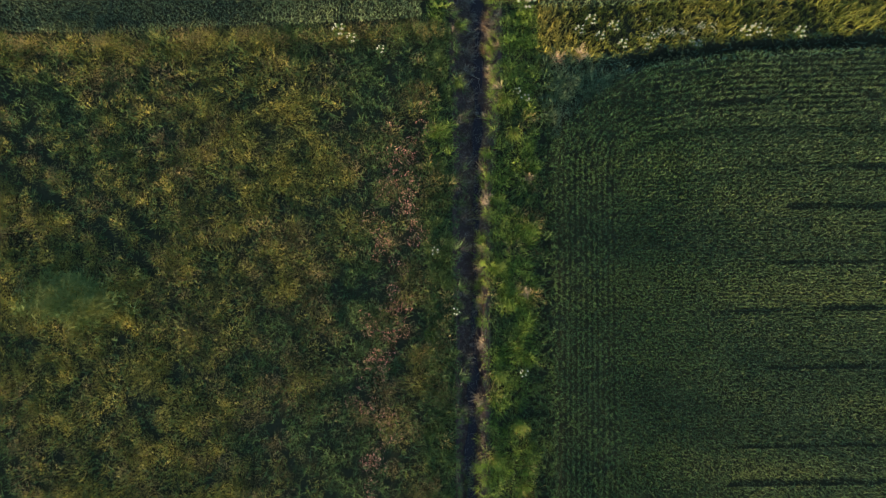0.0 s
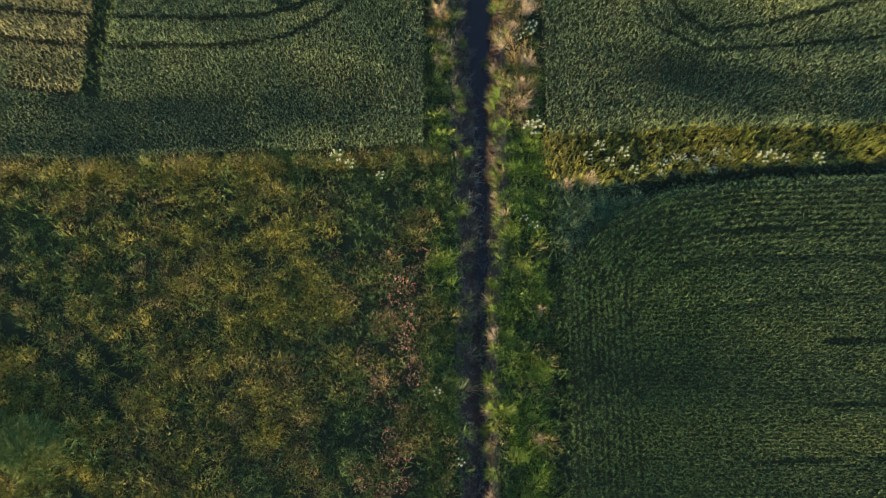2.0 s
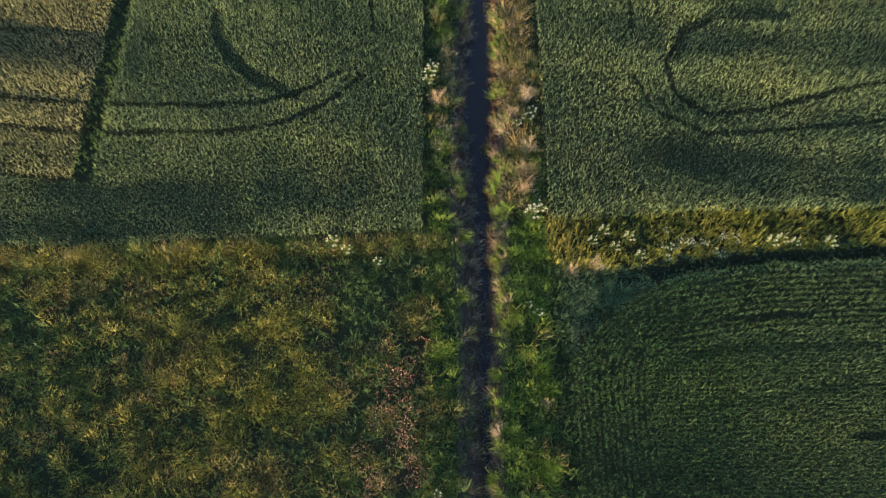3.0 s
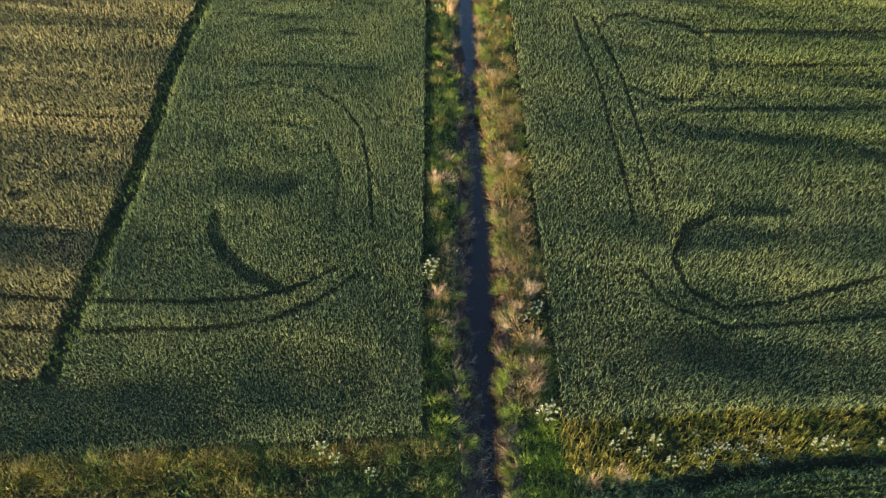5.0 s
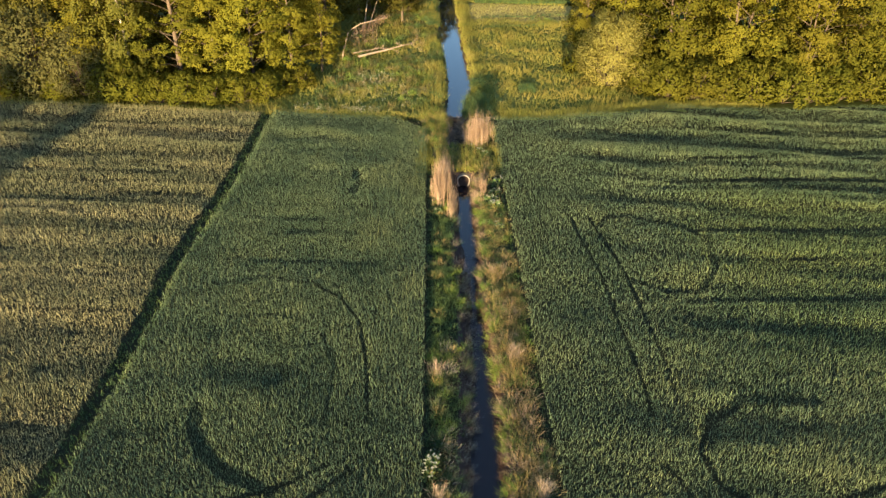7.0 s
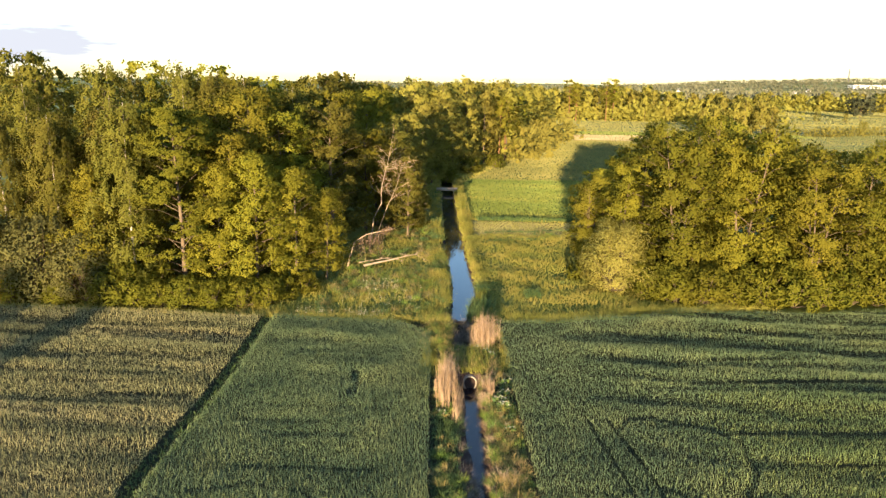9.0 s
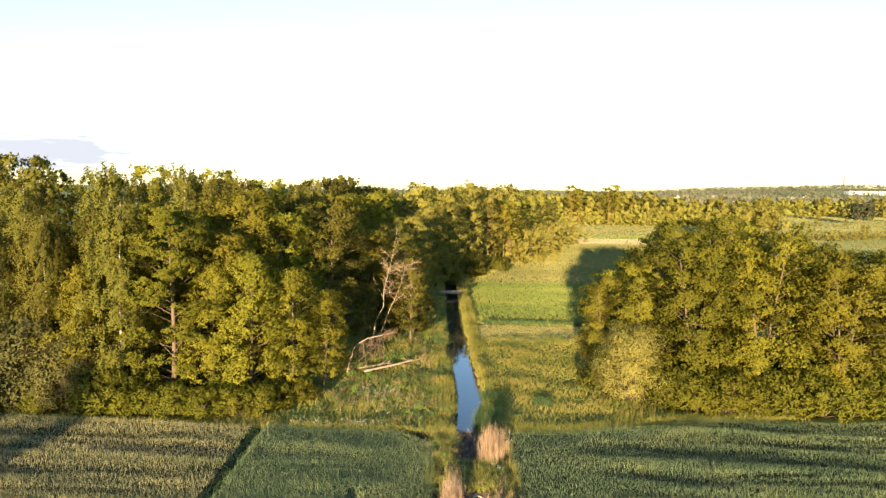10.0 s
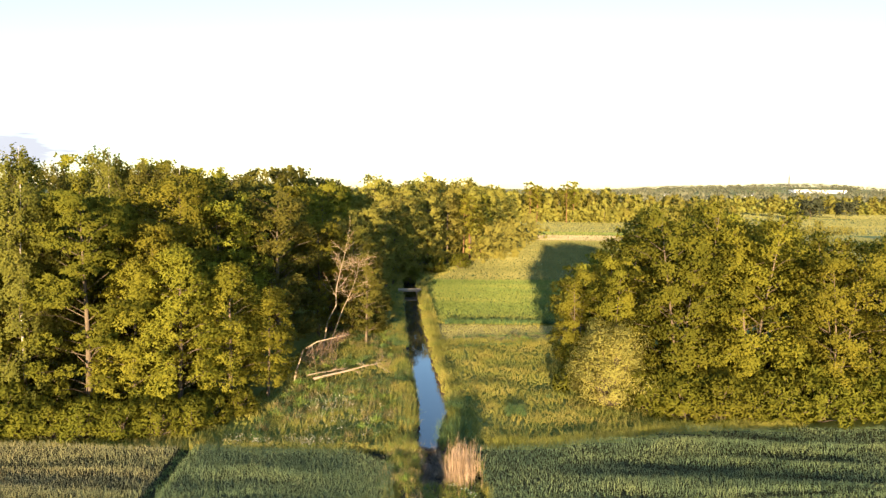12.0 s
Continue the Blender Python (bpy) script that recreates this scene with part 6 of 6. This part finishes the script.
def tree_belt(name, x0, x1, y0, y1, n, height, seed, label, material=M_HAZED_WOOD, deep=10):
    """A distant belt of trees: crowns of many leaf clumps on a ragged line."""
    r = np.random.default_rng(seed)
    t = r.uniform(0, 1, n)
    x, y = x0 + (x1 - x0) * t + r.normal(0, 4, n), y0 + (y1 - y0) * t + r.normal(0, deep, n)
    k = 20
    h = height * r.uniform(0.6, 1.15, n)
    cx, cy, cz, hh = (np.repeat(a, k) for a in (x, y, ground_z(x, y), h))
    d = unit(r.normal(0, 1, (n * k, 3)))
    p = np.stack([cx + d[:, 0] * hh * 0.4, cy + d[:, 1] * hh * 0.4, cz + hh * (0.45 + 0.42 * d[:, 2])], -1)
    ax = unit(d + r.normal(0, 0.7, (n * k, 3)))
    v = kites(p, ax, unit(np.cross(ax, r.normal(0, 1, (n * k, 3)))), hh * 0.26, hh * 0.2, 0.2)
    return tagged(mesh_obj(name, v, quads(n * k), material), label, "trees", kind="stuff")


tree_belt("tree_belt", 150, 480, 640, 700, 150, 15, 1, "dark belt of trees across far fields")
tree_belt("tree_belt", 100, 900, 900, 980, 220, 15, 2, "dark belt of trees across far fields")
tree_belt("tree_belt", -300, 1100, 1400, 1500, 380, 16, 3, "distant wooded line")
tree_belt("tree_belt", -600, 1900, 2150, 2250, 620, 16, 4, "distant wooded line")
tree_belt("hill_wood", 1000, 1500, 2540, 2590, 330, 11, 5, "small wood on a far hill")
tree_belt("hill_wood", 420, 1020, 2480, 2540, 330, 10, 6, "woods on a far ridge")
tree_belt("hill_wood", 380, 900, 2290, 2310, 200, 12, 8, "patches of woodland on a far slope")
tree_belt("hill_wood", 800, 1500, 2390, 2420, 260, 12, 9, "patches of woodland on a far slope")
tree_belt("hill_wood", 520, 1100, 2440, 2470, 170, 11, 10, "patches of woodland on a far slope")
tree_belt("hedge_row", 128, 178, 300, 322, 80, 3.5, 7, "hedge between far fields", M_FARLEAF, 2)
tree_belt("wood_understorey", -60, 160, 388, 410, 230, 10, 21, "golden-green understorey of a far wood", M_FARLEAF, 4)
tree_belt("wood_understorey", 225, 425, 612, 588, 170, 11, 22, "olive understorey of a far tree belt", M_FARLEAF, 4)
tree_belt("wood_understorey", 5, 22, 182, 268, 90, 8, 23, "golden-green understorey along the forest edge", M_FARLEAF, 2)


# ---- dead tree, broken tree, fallen trunk ----
def bare_tree(name, base, top, radius, limbs, seed, label, category, material=M_DEADWOOD, twigs=True, bend=0.012):
    r = np.random.default_rng(seed)
    base, top = np.array(base, float), np.array(top, float)
    thing = empty(name, base[0], base[1], base[2], 0, label, category)
    top = top - base
    tt = np.linspace(0, 1, 8)
    length = np.linalg.norm(top)
    pts = top * tt[:, None] + r.normal(0, bend * length, (8, 3)) * (tt * (1 - tt) * 3)[:, None]
    trunk, twig = Pile(), Pile()
    trunk.add(*tube(pts, radius * (1 - 0.85 * tt), 8))
    fine = []
    for i in range(limbs):
        s = r.uniform(0.5, 0.98)
        a = np.array([np.interp(s, tt, pts[:, k]) for k in range(3)])
        d = unit(r.normal(0, 1, 3) * (1, 1, 0.5) + unit(top) * 0.7) * length * r.uniform(0.1, 0.27) * (1.0 - abs(s - 0.72) * 0.8)
        end = a + d
        twig.add(*tube([a, a + d * 0.5 + r.normal(0, 0.08, 3), end], [radius * 0.22, radius * 0.13, 0.008], 5))
        for j in range(5):
            q = a + d * r.uniform(0.4, 1.0)
            e = q + unit(d + r.normal(0, 0.6, 3) * np.linalg.norm(d)) * r.uniform(0.4, 1.1)
            twig.add(*tube([q, (q + e) / 2 + r.normal(0, 0.04, 3), e], [0.015, 0.01, 0.004], 3))
            if twigs:
                n = 3
                ax = unit(r.normal(0, 1, (n, 3)) + (0, 0, -0.3))
                fine.append(kites(q + (e - q) * r.uniform(0.2, 1.1, n)[:, None], ax, unit(np.cross(ax, r.normal(0, 1, (n, 3)))), 0.2, 0.022))
    trunk.make("trunk", material, thing, smooth=True)
    twig.make("branchwork", material, thing)["kind"] = "stuff"
    if fine:
        v = np.concatenate(fine)
        mesh_obj("withered_foliage", v, quads(len(v) // 4), M_RUSTTWIG, thing)["label"] = "withered rust-brown twigs"


bare_tree("dead_tree", (-15.6, 86.0, -0.1), (-13.0, 87.5, 12.4), 0.1, 26, 3, "bare leaning dead tree with rust-brown twigs", "dead tree")
bare_tree("dead_tree", (-15.2, 86.8, -0.1), (-11.3, 88.5, 10.6), 0.07, 20, 4, "thin bare dead tree leaning at the wood's edge", "dead tree")
bare_tree("fallen_tree", (-14.1, 74.1, 0.35), (-8.2, 78.3, 0.95), 0.15, 7, 6, "pale barkless trunk fallen across the meadow", "fallen tree", twigs=False, bend=0.003)
bare_tree("fallen_tree", (-14.9, 75.2, 0.4), (-11.3, 76.8, 0.75), 0.07, 3, 8, "thin grey stem lying beside a fallen trunk", "fallen tree", twigs=False, bend=0.01)


def bent_snag():
    """A trunk broken at head height, its top bent over with withered brush hanging from it."""
    r = np.random.default_rng(15)
    thing = empty("broken_tree", -15.9, 73.7, None, 0, "broken bent tree with rust-brown withered brush", "dead tree")
    p, twig, leaf = Pile(), Pile(), []
    bend = np.array([(0, 0, -0.1), (0.25, 0, 1.2), (0.85, 0, 3.05), (1.2, 0.15, 3.35), (2.1, 0.5, 3.9), (3.6, 1.0, 4.2), (5.2, 1.5, 4.5)])
    p.add(*tube(bend, [0.1, 0.085, 0.075, 0.07, 0.06, 0.045, 0.015], 7))
    for i in range(46):
        k = r.uniform(3.2, 5.9)
        a = bend[int(k)] + (bend[int(k) + 1] - bend[int(k)]) * (k % 1)
        e = a + np.array([r.normal(-0.1, 0.35), r.normal(0.3, 0.5), -r.uniform(0.5, 2.6) if k < 5 else r.uniform(-0.5, 0.6)])
        m = (a + e) / 2 + r.normal(0, 0.12, 3)
        twig.add(*tube([a, m, e], [0.022, 0.014, 0.005], 4))
        n = 16
        q = a + (e - a) * r.uniform(0.15, 1.1, n)[:, None] + r.normal(0, 0.12, (n, 3))
        ax = unit(r.normal(0, 0.6, (n, 3)) + (0, 0, -0.9))
        leaf.append(kites(q, ax, unit(np.cross(ax, r.normal(0, 1, (n, 3)))), 0.26, 0.035))
    p.make("trunk", M_DEADWOOD, thing, smooth=True)
    twig.make("branchwork", M_LITTER, thing)["kind"] = "stuff"
    v = np.concatenate(leaf)
    mesh_obj("withered_foliage", v, quads(len(v) // 4), M_BRUSH, thing)["label"] = "withered rust-brown brush"


bent_snag()


# ---- far buildings and mast ----
def block(thing, name, x0, x1, y0, y1, z0, z1, material, label=""):
    bm = bmesh.new()
    bmesh.ops.create_cube(bm, size=1.0)
    for v in bm.verts:
        v.co = Vector(((x0 + x1) / 2 + v.co.x * (x1 - x0), (y0 + y1) / 2 + v.co.y * (y1 - y0), (z0 + z1) / 2 + v.co.z * (z1 - z0)))
    return part(name, bm, material, thing, label)


def warehouse(x, y, w):
    thing = empty("warehouse", x, y, None, 0, "long low white warehouse on the far plain", "building")
    block(thing, "wall", -w / 2, w / 2, 0, 40, -2, 11, M_WHITEWALL)
    block(thing, "roof", -w / 2 - 1, w / 2 + 1, -1, 41, 11, 12.2, M_ROOF)
    for k in range(5):
        block(thing, "loading_door", -w / 2 + 12 + k * w / 5.5, -w / 2 + 18 + k * w / 5.5, -0.3, 0, 0, 5, M_ROOF)


def far_house(x, y, turn_):
    thing = empty("far_house", x, y, None, turn_, "small pale house with a grey gable roof", "building", "far houses")
    block(thing, "wall", -6, 6, -5, 5, -1, 5, M_WHITEWALL)
    bm = bmesh.new()
    a = [bm.verts.new(c) for c in ((-6.5, -5.6, 4.9), (6.5, -5.6, 4.9), (6.5, 5.6, 4.9), (-6.5, 5.6, 4.9), (-6.5, 0, 9), (6.5, 0, 9))]
    for f in ((0, 1, 5, 4), (2, 3, 4, 5), (0, 4, 3), (1, 2, 5), (3, 2, 1, 0)):
        bm.faces.new([a[i] for i in f])
    part("roof", bm, M_ROOF, thing)
    for k in (-3.5, 0, 3.5):
        block(thing, "window", k - 0.7, k + 0.7, -5.15, -5, 1, 2.6, M_ROOF)


warehouse(1195, 2280, 170)
for x, y, a in ((330, 1900, 10), (420, 1950, 40), (480, 1900, 0), (610, 2000, 20), (760, 2050, 0), (900, 2100, 30), (980, 1880, 0), (700, 1700, 15)):
    far_house(x, y, a)


def mast(x, y, h):
    thing = empty("radio_tower", x, y, None, 0, "slim grey radio tower on a far hill", "tower")
    shaft, ring, top = Pile(), Pile(), Pile()
    shaft.add(*tube([(0, 0, -2), (0, 0, h * 0.5), (0, 0, h)], [2.6, 2.0, 1.5], 12))
    ring.add(*tube([(0, 0, h * 0.72), (0, 0, h * 0.73), (0, 0, h * 0.79), (0, 0, h * 0.8)], [1.8, 3.2, 3.2, 1.7], 12))
    top.add(*tube([(0, 0, h - 1), (0, 0, h + 9)], [0.9, 0.5], 8))
    shaft.make("shaft", M_STEEL, thing, smooth=True)
    ring.make("platform", M_STEEL, thing)
    top.make("antenna", M_STEEL, thing)


mast(1225, 2560, 40)
